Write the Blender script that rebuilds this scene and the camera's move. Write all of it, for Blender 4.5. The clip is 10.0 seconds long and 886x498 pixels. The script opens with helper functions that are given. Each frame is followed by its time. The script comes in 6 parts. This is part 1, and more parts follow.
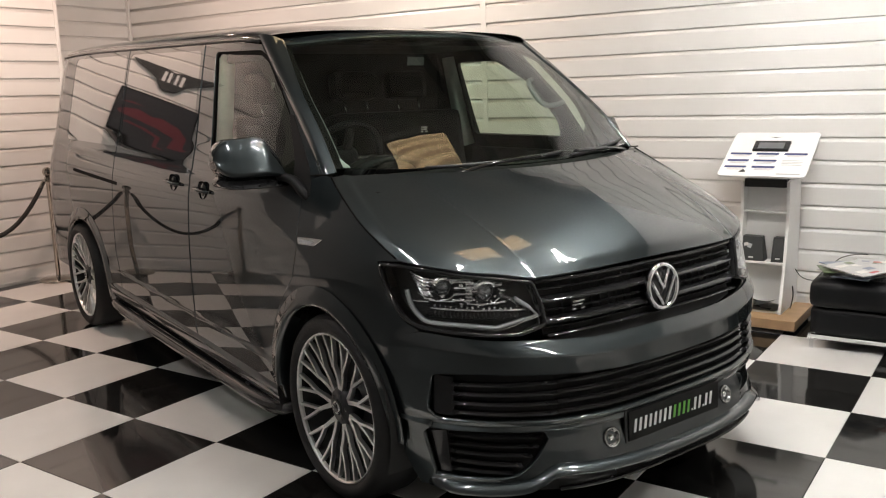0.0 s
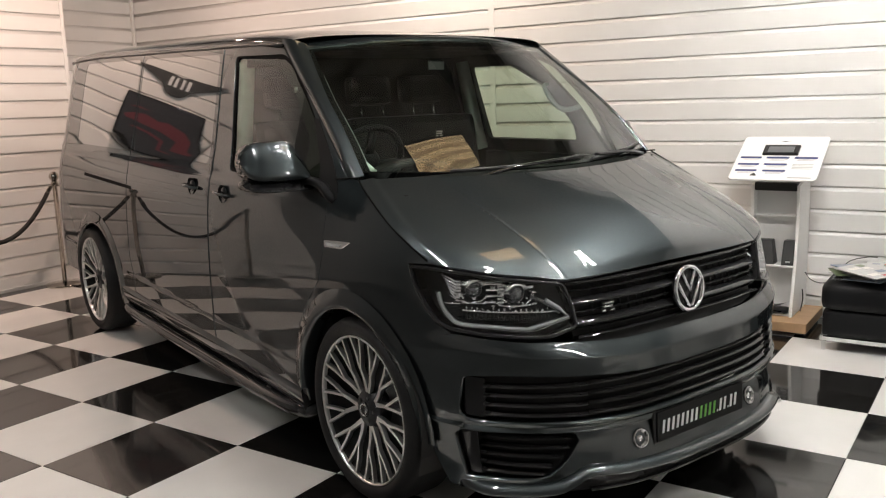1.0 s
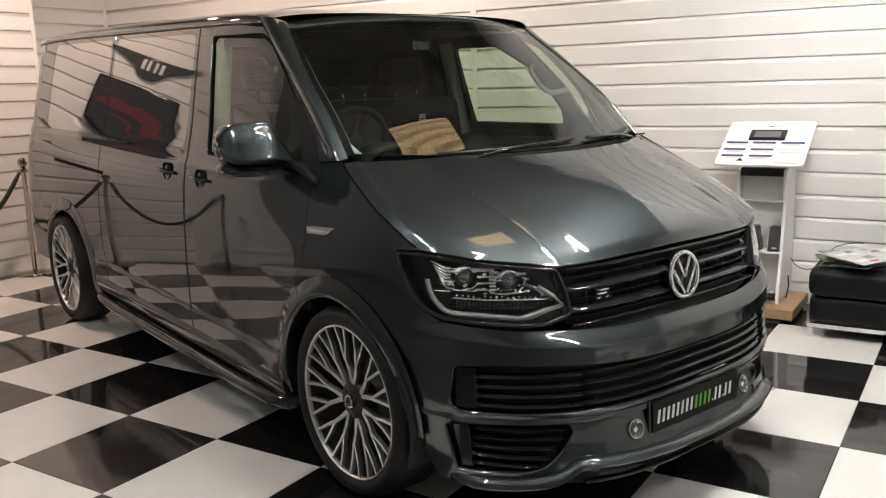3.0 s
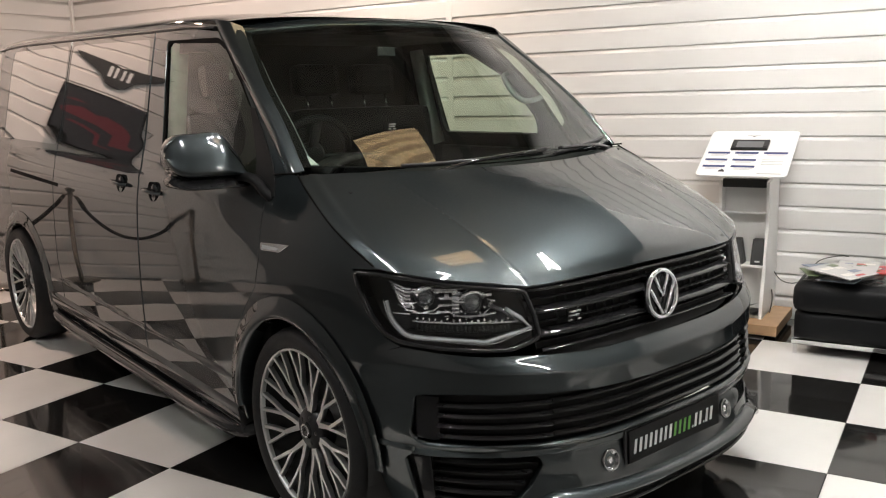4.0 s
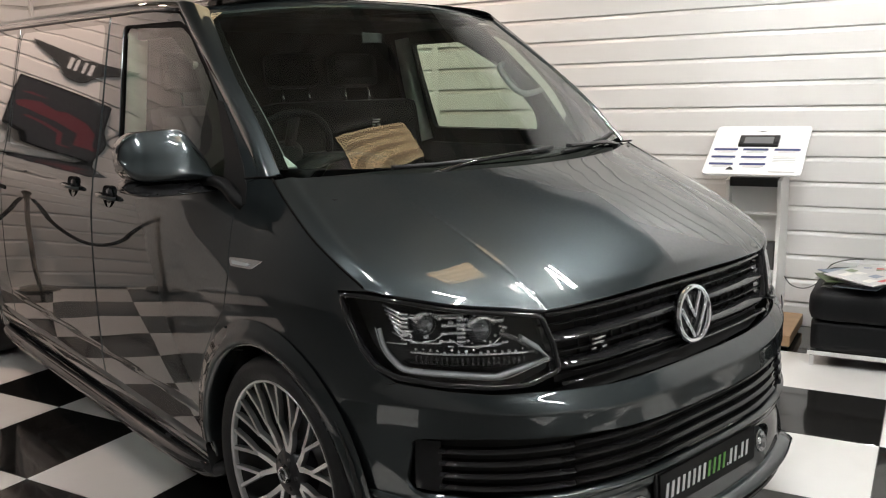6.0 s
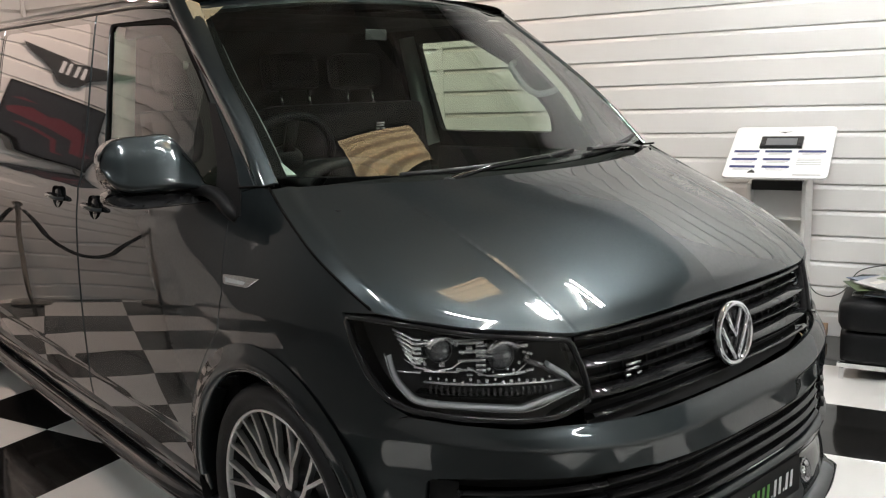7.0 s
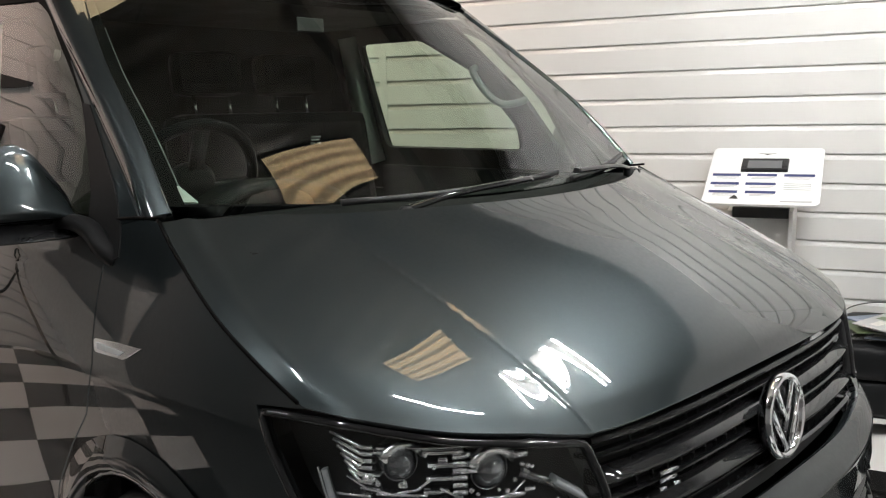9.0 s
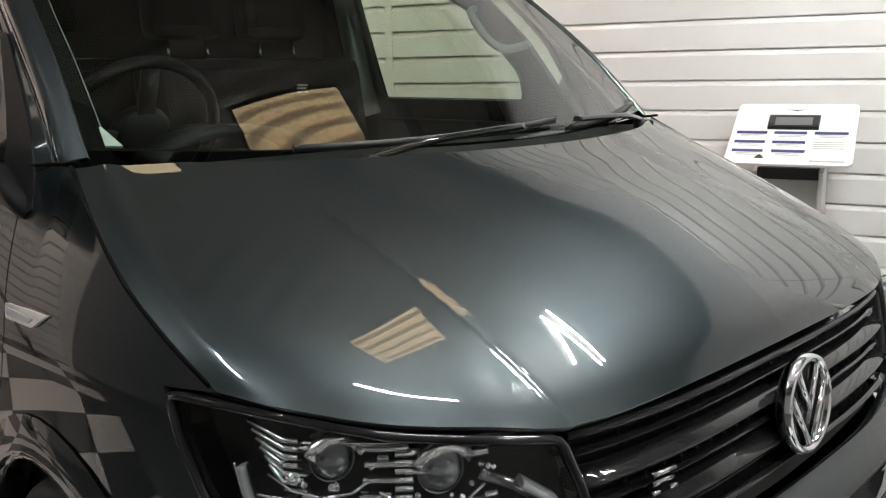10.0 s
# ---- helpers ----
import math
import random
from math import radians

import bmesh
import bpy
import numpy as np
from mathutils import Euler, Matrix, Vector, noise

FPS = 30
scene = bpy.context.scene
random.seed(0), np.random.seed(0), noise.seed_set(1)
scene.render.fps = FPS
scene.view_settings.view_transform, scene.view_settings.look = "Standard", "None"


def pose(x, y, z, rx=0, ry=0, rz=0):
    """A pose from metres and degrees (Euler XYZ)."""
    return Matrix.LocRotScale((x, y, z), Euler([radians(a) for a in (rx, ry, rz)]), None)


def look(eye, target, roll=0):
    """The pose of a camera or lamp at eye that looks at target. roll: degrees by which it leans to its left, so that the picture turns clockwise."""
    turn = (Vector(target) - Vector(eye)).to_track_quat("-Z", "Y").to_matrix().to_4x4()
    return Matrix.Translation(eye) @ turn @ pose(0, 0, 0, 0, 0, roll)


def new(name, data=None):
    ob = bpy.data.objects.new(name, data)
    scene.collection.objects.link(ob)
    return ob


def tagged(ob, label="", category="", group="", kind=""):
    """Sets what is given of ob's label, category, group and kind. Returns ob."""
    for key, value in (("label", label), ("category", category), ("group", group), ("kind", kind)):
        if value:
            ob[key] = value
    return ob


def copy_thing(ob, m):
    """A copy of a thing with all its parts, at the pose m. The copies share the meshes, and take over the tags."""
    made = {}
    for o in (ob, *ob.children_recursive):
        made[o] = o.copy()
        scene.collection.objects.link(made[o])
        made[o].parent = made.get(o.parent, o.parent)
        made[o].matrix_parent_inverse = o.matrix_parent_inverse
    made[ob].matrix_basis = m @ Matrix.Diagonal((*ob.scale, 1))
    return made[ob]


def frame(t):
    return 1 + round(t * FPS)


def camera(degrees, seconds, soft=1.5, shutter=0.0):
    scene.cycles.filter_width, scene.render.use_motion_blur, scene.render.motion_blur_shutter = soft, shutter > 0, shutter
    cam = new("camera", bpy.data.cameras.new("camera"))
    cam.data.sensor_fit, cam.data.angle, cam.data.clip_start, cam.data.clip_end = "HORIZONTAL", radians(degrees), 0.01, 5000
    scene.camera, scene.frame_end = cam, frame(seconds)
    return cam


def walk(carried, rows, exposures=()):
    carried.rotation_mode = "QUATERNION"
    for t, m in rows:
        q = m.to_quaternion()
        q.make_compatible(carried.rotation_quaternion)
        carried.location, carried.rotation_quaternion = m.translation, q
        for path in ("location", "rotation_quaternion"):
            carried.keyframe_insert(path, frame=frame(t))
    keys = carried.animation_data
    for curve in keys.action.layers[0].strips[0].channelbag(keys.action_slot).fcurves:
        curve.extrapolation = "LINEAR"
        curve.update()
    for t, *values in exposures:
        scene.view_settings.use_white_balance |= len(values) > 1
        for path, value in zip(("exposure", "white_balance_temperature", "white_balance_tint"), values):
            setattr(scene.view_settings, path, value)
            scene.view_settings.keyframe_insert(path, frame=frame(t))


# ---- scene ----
cam = camera(54.3, 10.0, 1.15)
PATH = [
    (0, (2.931, -2.42, 1.509), (1.815, -0.799, 1.152), -1.8),
    (0.5, (2.858, -2.477, 1.514), (1.758, -0.843, 1.166), -2.0),
    (1, (2.834, -2.51, 1.508), (1.733, -0.877, 1.162), -1.8),
    (1.5, (2.817, -2.518, 1.502), (1.727, -0.878, 1.147), -1.9),
    (2, (2.792, -2.514, 1.494), (1.718, -0.866, 1.133), -1.9),
    (2.5, (2.769, -2.497, 1.486), (1.704, -0.844, 1.118), -2.0),
    (2.7, (2.757, -2.480, 1.487), (1.697, -0.826, 1.112), -1.9),
    (3.8, (2.699, -2.284, 1.454), (1.670, -0.607, 1.096), -1.5),
    (4, (2.698, -2.236, 1.471), (1.673, -0.556, 1.117), -1.6),
    (4.5, (2.691, -2.182, 1.466), (1.67, -0.496, 1.126), -1.2),
    (5, (2.657, -2.128, 1.463), (1.647, -0.439, 1.109), -1.2),
    (5.5, (2.535, -2.009, 1.457), (1.547, -0.31, 1.085), -1.2),
    (5.7, (2.493, -1.974, 1.46), (1.511, -0.272, 1.09), -1.4),
    (7, (2.295, -1.748, 1.448), (1.314, -0.042, 1.09), -2.1),
    (7.5, (2.234, -1.584, 1.432), (1.248, 0.121, 1.089), -2.0),
    (8, (2.132, -1.434, 1.415), (1.17, 0.286, 1.077), -1.8),
    (8.5, (2.016, -1.308, 1.424), (1.114, 0.448, 1.108), -1.7),
    (9, (1.963, -1.244, 1.411), (1.11, 0.537, 1.093), -1.2),
    (9.5, (1.952, -1.145, 1.382), (1.119, 0.637, 1.018), -0.9),
    (10, (1.947, -0.98, 1.354), (1.05, 0.762, 0.955), -0.9),
]
walk(cam, [(t, look(eye, target, roll)) for t, eye, target, roll in PATH],
     [(0, -0.04, 6500, 10), (4, 0.04, 6450, 10), (7.5, -0.03, 6200, 8), (10, -0.03, 6200, 8)])


# ---- light ----
world = bpy.data.worlds.new("world")
world.use_nodes = True
world.node_tree.nodes["Background"].inputs[0].default_value = (0.5, 0.55, 0.6, 1)
world.node_tree.nodes["Background"].inputs[1].default_value = 0.02
scene.world = world


def lamp(name, eye, target, size, size_y, watts, colour, kind="AREA"):
    data = bpy.data.lights.new(name, kind)
    data.energy, data.color = watts, colour
    if kind == "AREA":
        data.shape, data.size, data.size_y = "RECTANGLE", size, size_y
    else:
        data.shadow_soft_size = size
    ob = new(name, data)
    ob.matrix_world = look(eye, target)
    return ob


CEILING = 3.7
WHITE_TUBE, WARM, PINK = (0.985, 0.99, 0.965), (1.0, 0.83, 0.69), (1.0, 0.71, 0.57)
# fluorescent tubes: middle x, y, z, length, turn about z, watts
TUBES = [
    # third tube is added to draw the second leg of the bonnet reflection
    (1.95, 0.26, 3.40, 0.95, 33, 52), (2.48, 1.72, 3.40, 0.92, 1, 50), (2.37, 1.55, 3.40, 0.63, -22, 26),
    # last two tubes are added, unseen, to brighten the floor and the front
    (0.68, -1.40, 3.40, 0.75, 88, 46), (-1.5, -2.2, 3.40, 1.2, 5, 44), (4.3, 0.2, 3.40, 1.2, 33, 46),
]


def twin(y):
    """Sideways places of the tubes in a light at y."""
    return (0.0,) if y < 1.6 else (-0.055, 0.055)


for x, y, z, length, turn, watts in TUBES:
    # twin tubes over the bonnet, single ones elsewhere
    offsets = twin(y)
    for off in offsets:
        # a tube shines to both sides as well as down
        for tilt in (-33, 33):
            ob = lamp("tube_lamp", (x, y, z - 0.018), (x, y, 0), length, 0.014 / len(offsets), 0.109 * watts / len(offsets), WHITE_TUBE)
            ob.matrix_world = pose(x, y, z - 0.018, 0, 0, turn) @ pose(0, off + tilt * 0.0003, 0, tilt, 0, 0)
# warm spots over the far corner of the showroom
SPOTS = [(-3.2, 2.3, 3.3, 17, PINK), (-0.9, 2.6, 3.3, 38, WARM), (-3.1, 0.8, 3.3, 48, PINK)]
for x, y, z, watts, colour in SPOTS:
    ob = lamp("spot_lamp", (x, y, z - 0.06), (x, y, 0), 0.12, 0.12, watts, colour)


# ---- materials ----
def material(name, colour, rough=0.5, metal=0.0, coat=0.0, grain=0.0, scale=20.0, bump=0.0, bump_scale=200.0, spread=0.0, coat_rough=0.03, spec=0.5, coat_ior=1.5):
    m = bpy.data.materials.new(name)
    m.use_nodes = True
    nodes, links = m.node_tree.nodes, m.node_tree.links
    b = nodes["Principled BSDF"]
    b.inputs["Base Color"].default_value = (*colour, 1)
    b.inputs["Roughness"].default_value = rough
    b.inputs["Metallic"].default_value = metal
    b.inputs["Specular IOR Level"].default_value = spec
    b.inputs["Coat Weight"].default_value = coat
    b.inputs["Coat Roughness"].default_value = coat_rough
    b.inputs["Coat IOR"].default_value = coat_ior
    where = nodes.new("ShaderNodeTexCoord")
    if grain or spread:
        fine = nodes.new("ShaderNodeTexNoise")
        fine.inputs["Scale"].default_value, fine.inputs["Detail"].default_value = scale, 6
        wide = nodes.new("ShaderNodeTexNoise")
        wide.inputs["Scale"].default_value, wide.inputs["Detail"].default_value = scale / 9, 3
        for n in (fine, wide):
            links.new(where.outputs["Object"], n.inputs["Vector"])
        add = nodes.new("ShaderNodeMath")
        add.operation = "ADD"
        links.new(fine.outputs["Fac"], add.inputs[0])
        links.new(wide.outputs["Fac"], add.inputs[1])
        span = nodes.new("ShaderNodeMapRange")
        span.inputs["From Min"].default_value, span.inputs["From Max"].default_value = 0.6, 1.4
        span.inputs["To Min"].default_value, span.inputs["To Max"].default_value = 1 - grain, 1 + grain
        links.new(add.outputs[0], span.inputs["Value"])
        value = span.outputs["Result"]
        if spread:
            info = nodes.new("ShaderNodeObjectInfo")
            each = nodes.new("ShaderNodeMapRange")
            each.inputs["To Min"].default_value, each.inputs["To Max"].default_value = 1 - spread, 1 + spread
            links.new(info.outputs["Random"], each.inputs["Value"])
            mul = nodes.new("ShaderNodeMath")
            mul.operation = "MULTIPLY"
            links.new(value, mul.inputs[0])
            links.new(each.outputs["Result"], mul.inputs[1])
            value = mul.outputs[0]
        tint = nodes.new("ShaderNodeMix")
        tint.data_type, tint.blend_type = "RGBA", "MULTIPLY"
        tint.inputs["Factor"].default_value = 1
        tint.inputs["A"].default_value = (*colour, 1)
        links.new(value, tint.inputs["B"])
        links.new(tint.outputs["Result"], b.inputs["Base Color"])
        rr = nodes.new("ShaderNodeMapRange")
        rr.inputs["To Min"].default_value, rr.inputs["To Max"].default_value = rough * 0.75, min(1, rough * 1.3)
        links.new(wide.outputs["Fac"], rr.inputs["Value"])
        links.new(rr.outputs["Result"], b.inputs["Roughness"])
    if bump:
        rough_n = nodes.new("ShaderNodeTexNoise")
        rough_n.inputs["Scale"].default_value, rough_n.inputs["Detail"].default_value = bump_scale, 5
        links.new(where.outputs["Object"], rough_n.inputs["Vector"])
        bp = nodes.new("ShaderNodeBump")
        bp.inputs["Strength"].default_value, bp.inputs["Distance"].default_value = bump, 0.002
        links.new(rough_n.outputs["Fac"], bp.inputs["Height"])
        links.new(bp.outputs["Normal"], b.inputs["Normal"])
    return m


def glass(name, tint, ior=1.5, gloss_rough=0.0):
    """Thin pane: tinted see-through with Fresnel gloss."""
    m = bpy.data.materials.new(name)
    m.use_nodes = True
    nodes, links = m.node_tree.nodes, m.node_tree.links
    nodes.remove(nodes["Principled BSDF"])
    clear, gloss, mix, face, power, span = (nodes.new(k) for k in ("ShaderNodeBsdfTransparent", "ShaderNodeBsdfGlossy", "ShaderNodeMixShader", "ShaderNodeLayerWeight", "ShaderNodeMath", "ShaderNodeMapRange"))
    clear.inputs["Color"].default_value = (*tint, 1)
    gloss.inputs["Roughness"].default_value = gloss_rough
    face.inputs["Blend"].default_value = 0.5
    power.operation = "POWER"
    power.inputs[1].default_value = 4.2
    straight = 2 * ((ior - 1) / (ior + 1)) ** 2
    span.inputs["To Min"].default_value, span.inputs["To Max"].default_value = straight, 1.0
    links.new(face.outputs["Facing"], power.inputs[0])
    links.new(power.outputs[0], span.inputs["Value"])
    links.new(span.outputs["Result"], mix.inputs[0])
    links.new(clear.outputs[0], mix.inputs[1])
    links.new(gloss.outputs[0], mix.inputs[2])
    links.new(mix.outputs[0], nodes["Material Output"].inputs["Surface"])
    return m


def glow(name, colour, strength):
    m = bpy.data.materials.new(name)
    m.use_nodes = True
    b = m.node_tree.nodes["Principled BSDF"]
    b.inputs["Base Color"].default_value = (*colour, 1)
    b.inputs["Emission Color"].default_value = (*colour, 1)
    b.inputs["Emission Strength"].default_value = strength
    return m


PAINT = material("grey_metallic_paint", (0.042, 0.051, 0.0545), 0.38, 0.88, coat=1.0, grain=0.03, scale=900, bump=0.0, coat_rough=0.012, coat_ior=1.75)
PAINT.node_tree.nodes["Principled BSDF"].inputs["Specular Tint"].default_value = (0.22, 0.23, 0.24, 1)
GLOSS_BLACK = material("gloss_black", (0.018, 0.018, 0.019), 0.045, coat=0.0, grain=0.1, scale=60)
SATIN_BLACK = material("satin_black_plastic", (0.02, 0.02, 0.021), 0.45, grain=0.2, scale=80, bump=0.15, bump_scale=900)
MATT_BLACK = material("matt_black_plastic", (0.012, 0.012, 0.0125), 0.5, spec=0.15, grain=0.2, scale=80)
CAVITY = material("black_cavity", (0.02, 0.02, 0.02), 0.8, grain=0.2)
RUBBER = material("tyre_rubber", (0.013, 0.013, 0.0135), 0.55, spec=0.3, grain=0.25, scale=40, bump=0.3, bump_scale=500)
CHROME = material("chrome", (0.82, 0.83, 0.85), 0.07, 1.0, grain=0.04, scale=60)
ALLOY = material("machined_alloy", (0.74, 0.745, 0.745), 0.32, 1.0, grain=0.08, scale=120, bump=0.06, bump_scale=800)
DARK_ALLOY = material("dark_alloy", (0.045, 0.045, 0.048), 0.35, 0.7, grain=0.2, scale=60)
STEEL = material("brake_steel", (0.10, 0.10, 0.10), 0.4, 1.0, grain=0.15, scale=60)
LAMP_WHITE = material("lamp_light_guide", (0.48, 0.49, 0.50), 0.25, coat=0.4, grain=0.1, scale=150)
LAMP_RIB = material("lamp_rib", (0.16, 0.16, 0.165), 0.25, 0.6, grain=0.2, scale=90)
LAMP_GREY = material("lamp_bezel", (0.35, 0.35, 0.36), 0.18, 0.9, coat=0.3, grain=0.1)
LENS = glass("lamp_lens", (0.95, 0.96, 0.97), 1.3)
SCREEN_PRINT = material("black_glass_print", (0.004, 0.004, 0.004), 0.7, grain=0.1, spec=0.05)
LAMP_CHROME = material("lamp_reflector", (0.95, 0.955, 0.96), 0.24, 1.0, grain=0.05, scale=80)
PROJECTOR = material("projector_glass", (0.30, 0.31, 0.32), 0.12, 0.7, coat=1.0, spec=0.9)
SCREEN_GLASS = glass("windscreen_glass", (0.76, 0.84, 0.78))
DOOR_GLASS = glass("door_glass", (0.72, 0.81, 0.70))
PRIVACY = material("privacy_glass", (0.006, 0.007, 0.007), 0.02, coat=1.0, spec=0.8)
TRIM_DARK = material("cabin_plastic", (0.009, 0.0095, 0.0095), 0.6, grain=0.2, scale=60, bump=0.2, bump_scale=700, spec=0.2)
TRIM_PALE = material("cabin_lining", (0.55, 0.60, 0.55), 0.8, grain=0.12, scale=50)
TRIM_MID = material("cabin_grey_plastic", (0.20, 0.225, 0.205), 0.6, grain=0.15, scale=60)
SEAT_CLOTH = material("seat_leather", (0.004, 0.004, 0.0045), 0.6, grain=0.25, scale=50, bump=0.3, bump_scale=400, spec=0.06)
CLAD = material("white_cladding", (0.80, 0.785, 0.765), 0.33, grain=0.025, scale=6, bump=0.05, bump_scale=60, spread=0.02)
CLAD_BACK = material("cladding_groove", (0.55, 0.54, 0.52), 0.6, grain=0.1)
TILE_WHITE = material("white_tile", (0.80, 0.79, 0.77), 0.10, grain=0.04, scale=7, bump=0.02, bump_scale=30, spread=0.03, coat=0.3)
TILE_BLACK = material("black_tile", (0.012, 0.0115, 0.011), 0.085, grain=0.2, scale=8, bump=0.02, bump_scale=30, spread=0.12, coat=0.3)
DARK_FLOOR = material("dark_unseen_floor", (0.05, 0.049, 0.048), 0.6, grain=0.2, scale=30, bump=0.3, bump_scale=300)
GROUT = material("tile_joint", (0.06, 0.06, 0.06), 0.7, grain=0.2)
ROOF_SHEET = material("dark_roof_sheet", (0.21, 0.195, 0.17), 0.6, 0.2, grain=0.3, scale=5)
ROOF_BEAM = material("roof_steel", (0.05, 0.044, 0.04), 0.6, 0.3, grain=0.3)
PLAIN_WALL = material("dark_added_wall", (0.27, 0.265, 0.26), 0.7, grain=0.08, scale=4)
PALE_WALL = material("pale_added_wall", (0.6, 0.59, 0.57), 0.6, grain=0.06, scale=4)
BOARD_WHITE = material("white_board", (0.86, 0.86, 0.86), 0.3, grain=0.02, scale=20)
STAND_WHITE = material("white_laminate", (0.86, 0.855, 0.84), 0.4, grain=0.03, scale=10)
OAK = material("oak_laminate", (0.42, 0.27, 0.15), 0.45, grain=0.18, scale=14, bump=0.1, bump_scale=90)
LEATHER = material("black_leather", (0.006, 0.0065, 0.0075), 0.5, spec=0.25, grain=0.2, scale=25, bump=0.35, bump_scale=160)
LCD = material("grey_display", (0.13, 0.135, 0.14), 0.3, grain=0.1, scale=30)
INK_BLUE = material("blue_ink", (0.035, 0.05, 0.16), 0.5, grain=0.05)
INK_GREY = material("grey_ink", (0.5, 0.5, 0.5), 0.5, grain=0.05)
INK_BLACK = material("black_ink", (0.02, 0.02, 0.02), 0.4, grain=0.1)
PLATE_BLACK = material("plate_black", (0.005, 0.005, 0.005), 0.4, grain=0.1, spec=0.12)
PLATE_GREEN = material("plate_green", (0.11, 0.36, 0.05), 0.4, grain=0.05)
PLATE_WHITE = material("plate_white", (0.72, 0.72, 0.72), 0.4, grain=0.05)
ROPE = material("black_rope", (0.016, 0.015, 0.014), 0.85, grain=0.3, scale=100, bump=0.5, bump_scale=300)
BRASS = material("polished_post", (0.42, 0.39, 0.35), 0.08, 1.0, grain=0.06, scale=40)
RED = material("red_print", (0.45, 0.03, 0.03), 0.35, grain=0.2, scale=30)
GREEN_PRINT = material("green_print", (0.12, 0.16, 0.08), 0.35, grain=0.3, scale=30)
BLUE_PRINT = material("blue_print", (0.16, 0.20, 0.28), 0.35, grain=0.3, scale=30)
PAPER = material("magazine_paper", (0.70, 0.68, 0.64), 0.4, grain=0.12, scale=30)
PLASTIC_BAG = glass("clear_bag", (0.94, 0.94, 0.94), 1.45, 0.08)
SCREEN_RED = glow("screen_red", (0.10, 0.010, 0.018), 0.22)
SCREEN_DARK = glow("screen_dark", (0.012, 0.012, 0.016), 0.3)
TUBE_GLOW = glow("tube_glow", (1.0, 0.97, 0.92), 330.0)
TUBE_DIM = glow("dimmer_tube_glow", (1.0, 0.97, 0.92), 18.0)
# weaker emission for the added tube that brightens the floor
TUBE_MID = glow("added_tube_glow", (1.0, 0.97, 0.92), 140.0)
SPOT_GLOW = glow("spot_glow", (1.0, 0.8, 0.6), 6.0)
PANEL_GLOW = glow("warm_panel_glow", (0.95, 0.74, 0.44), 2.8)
SLAT_GLOW = glow("weak_slat_glow", (0.82, 0.62, 0.37), 1.45)


# ---- mesh helpers ----
def part(name, bm, mat, parent=None, label=""):
    me = bpy.data.meshes.new(name)
    bm.normal_update()
    bm.to_mesh(me)
    bm.free()
    me.materials.append(mat)
    ob = new(name, me)
    ob.parent = parent
    if label:
        ob["label"] = label
    return ob


def thing(name, m, label, category, group="", kind=""):
    ob = new(name)
    ob.matrix_world = m
    return tagged(ob, label, category, group, kind)


def box(bm, x0, y0, z0, x1, y1, z1, bevel=0.0, m=None):
    made = bmesh.ops.create_cube(bm, size=1)["verts"]
    for v in made:
        v.co = Vector((x0 + (v.co.x + 0.5) * (x1 - x0), y0 + (v.co.y + 0.5) * (y1 - y0), z0 + (v.co.z + 0.5) * (z1 - z0)))
    if bevel:
        es = list({e for v in made for e in v.link_edges})
        made = bmesh.ops.bevel(bm, geom=es, offset=bevel, segments=2, affect="EDGES", profile=0.6)["verts"]
    if m is not None:
        for v in {v for v in made}:
            v.co = m @ v.co
    return bm


def boxed(*args, **kw):
    return box(bmesh.new(), *args, **kw)


def flat(bm, smooth_angle=None):
    for f in bm.faces:
        f.smooth = smooth_angle is not None
    return bm


def sweep(bm, line, section, closed=False, up=(0, 0, 1), cap=True):
    """Carries a closed 2D section (right, up) along a line of points."""
    line = [Vector(p) for p in line]
    n, rings = len(line), []
    for i, p in enumerate(line):
        a = line[i - 1] if i or closed else p
        b = line[(i + 1) % n] if i < n - 1 or closed else p
        d = (b - a).normalized()
        right = d.cross(Vector(up)).normalized()
        top = right.cross(d)
        rings.append([bm.verts.new(p + right * s + top * t) for s, t in section])
    k = len(section)
    for i in range(n if closed else n - 1):
        r0, r1 = rings[i], rings[(i + 1) % n]
        for j in range(k):
            f = bm.faces.new((r0[j], r0[(j + 1) % k], r1[(j + 1) % k], r1[j]))
            f.smooth = True
    if cap and not closed:
        bm.faces.new(rings[0])
        bm.faces.new(rings[-1][::-1])
    bmesh.ops.recalc_face_normals(bm, faces=bm.faces[:])
    return bm


def ring(r, k=10, flatten=1.0):
    return [(r * math.cos(2 * math.pi * i / k), flatten * r * math.sin(2 * math.pi * i / k)) for i in range(k)]


def lathe(bm, profile, k=32, axis="Z", m=None):
    """Turns rows of (radius, height) round an axis."""
    rings = []
    for r, h in profile:
        row = []
        for i in range(k):
            a = 2 * math.pi * i / k
            p = Vector((r * math.cos(a), r * math.sin(a), h))
            if axis == "Y":
                p = Vector((p.x, p.z, p.y))
            elif axis == "X":
                p = Vector((p.z, p.x, p.y))
            row.append(bm.verts.new(m @ p if m is not None else p))
        rings.append(row)
    for r0, r1 in zip(rings, rings[1:]):
        for j in range(k):
            f = bm.faces.new((r0[j], r0[(j + 1) % k], r1[(j + 1) % k], r1[j]))
            f.smooth = True
    bmesh.ops.remove_doubles(bm, verts=bm.verts[:], dist=1e-6)
    bmesh.ops.recalc_face_normals(bm, faces=bm.faces[:])
    return bm


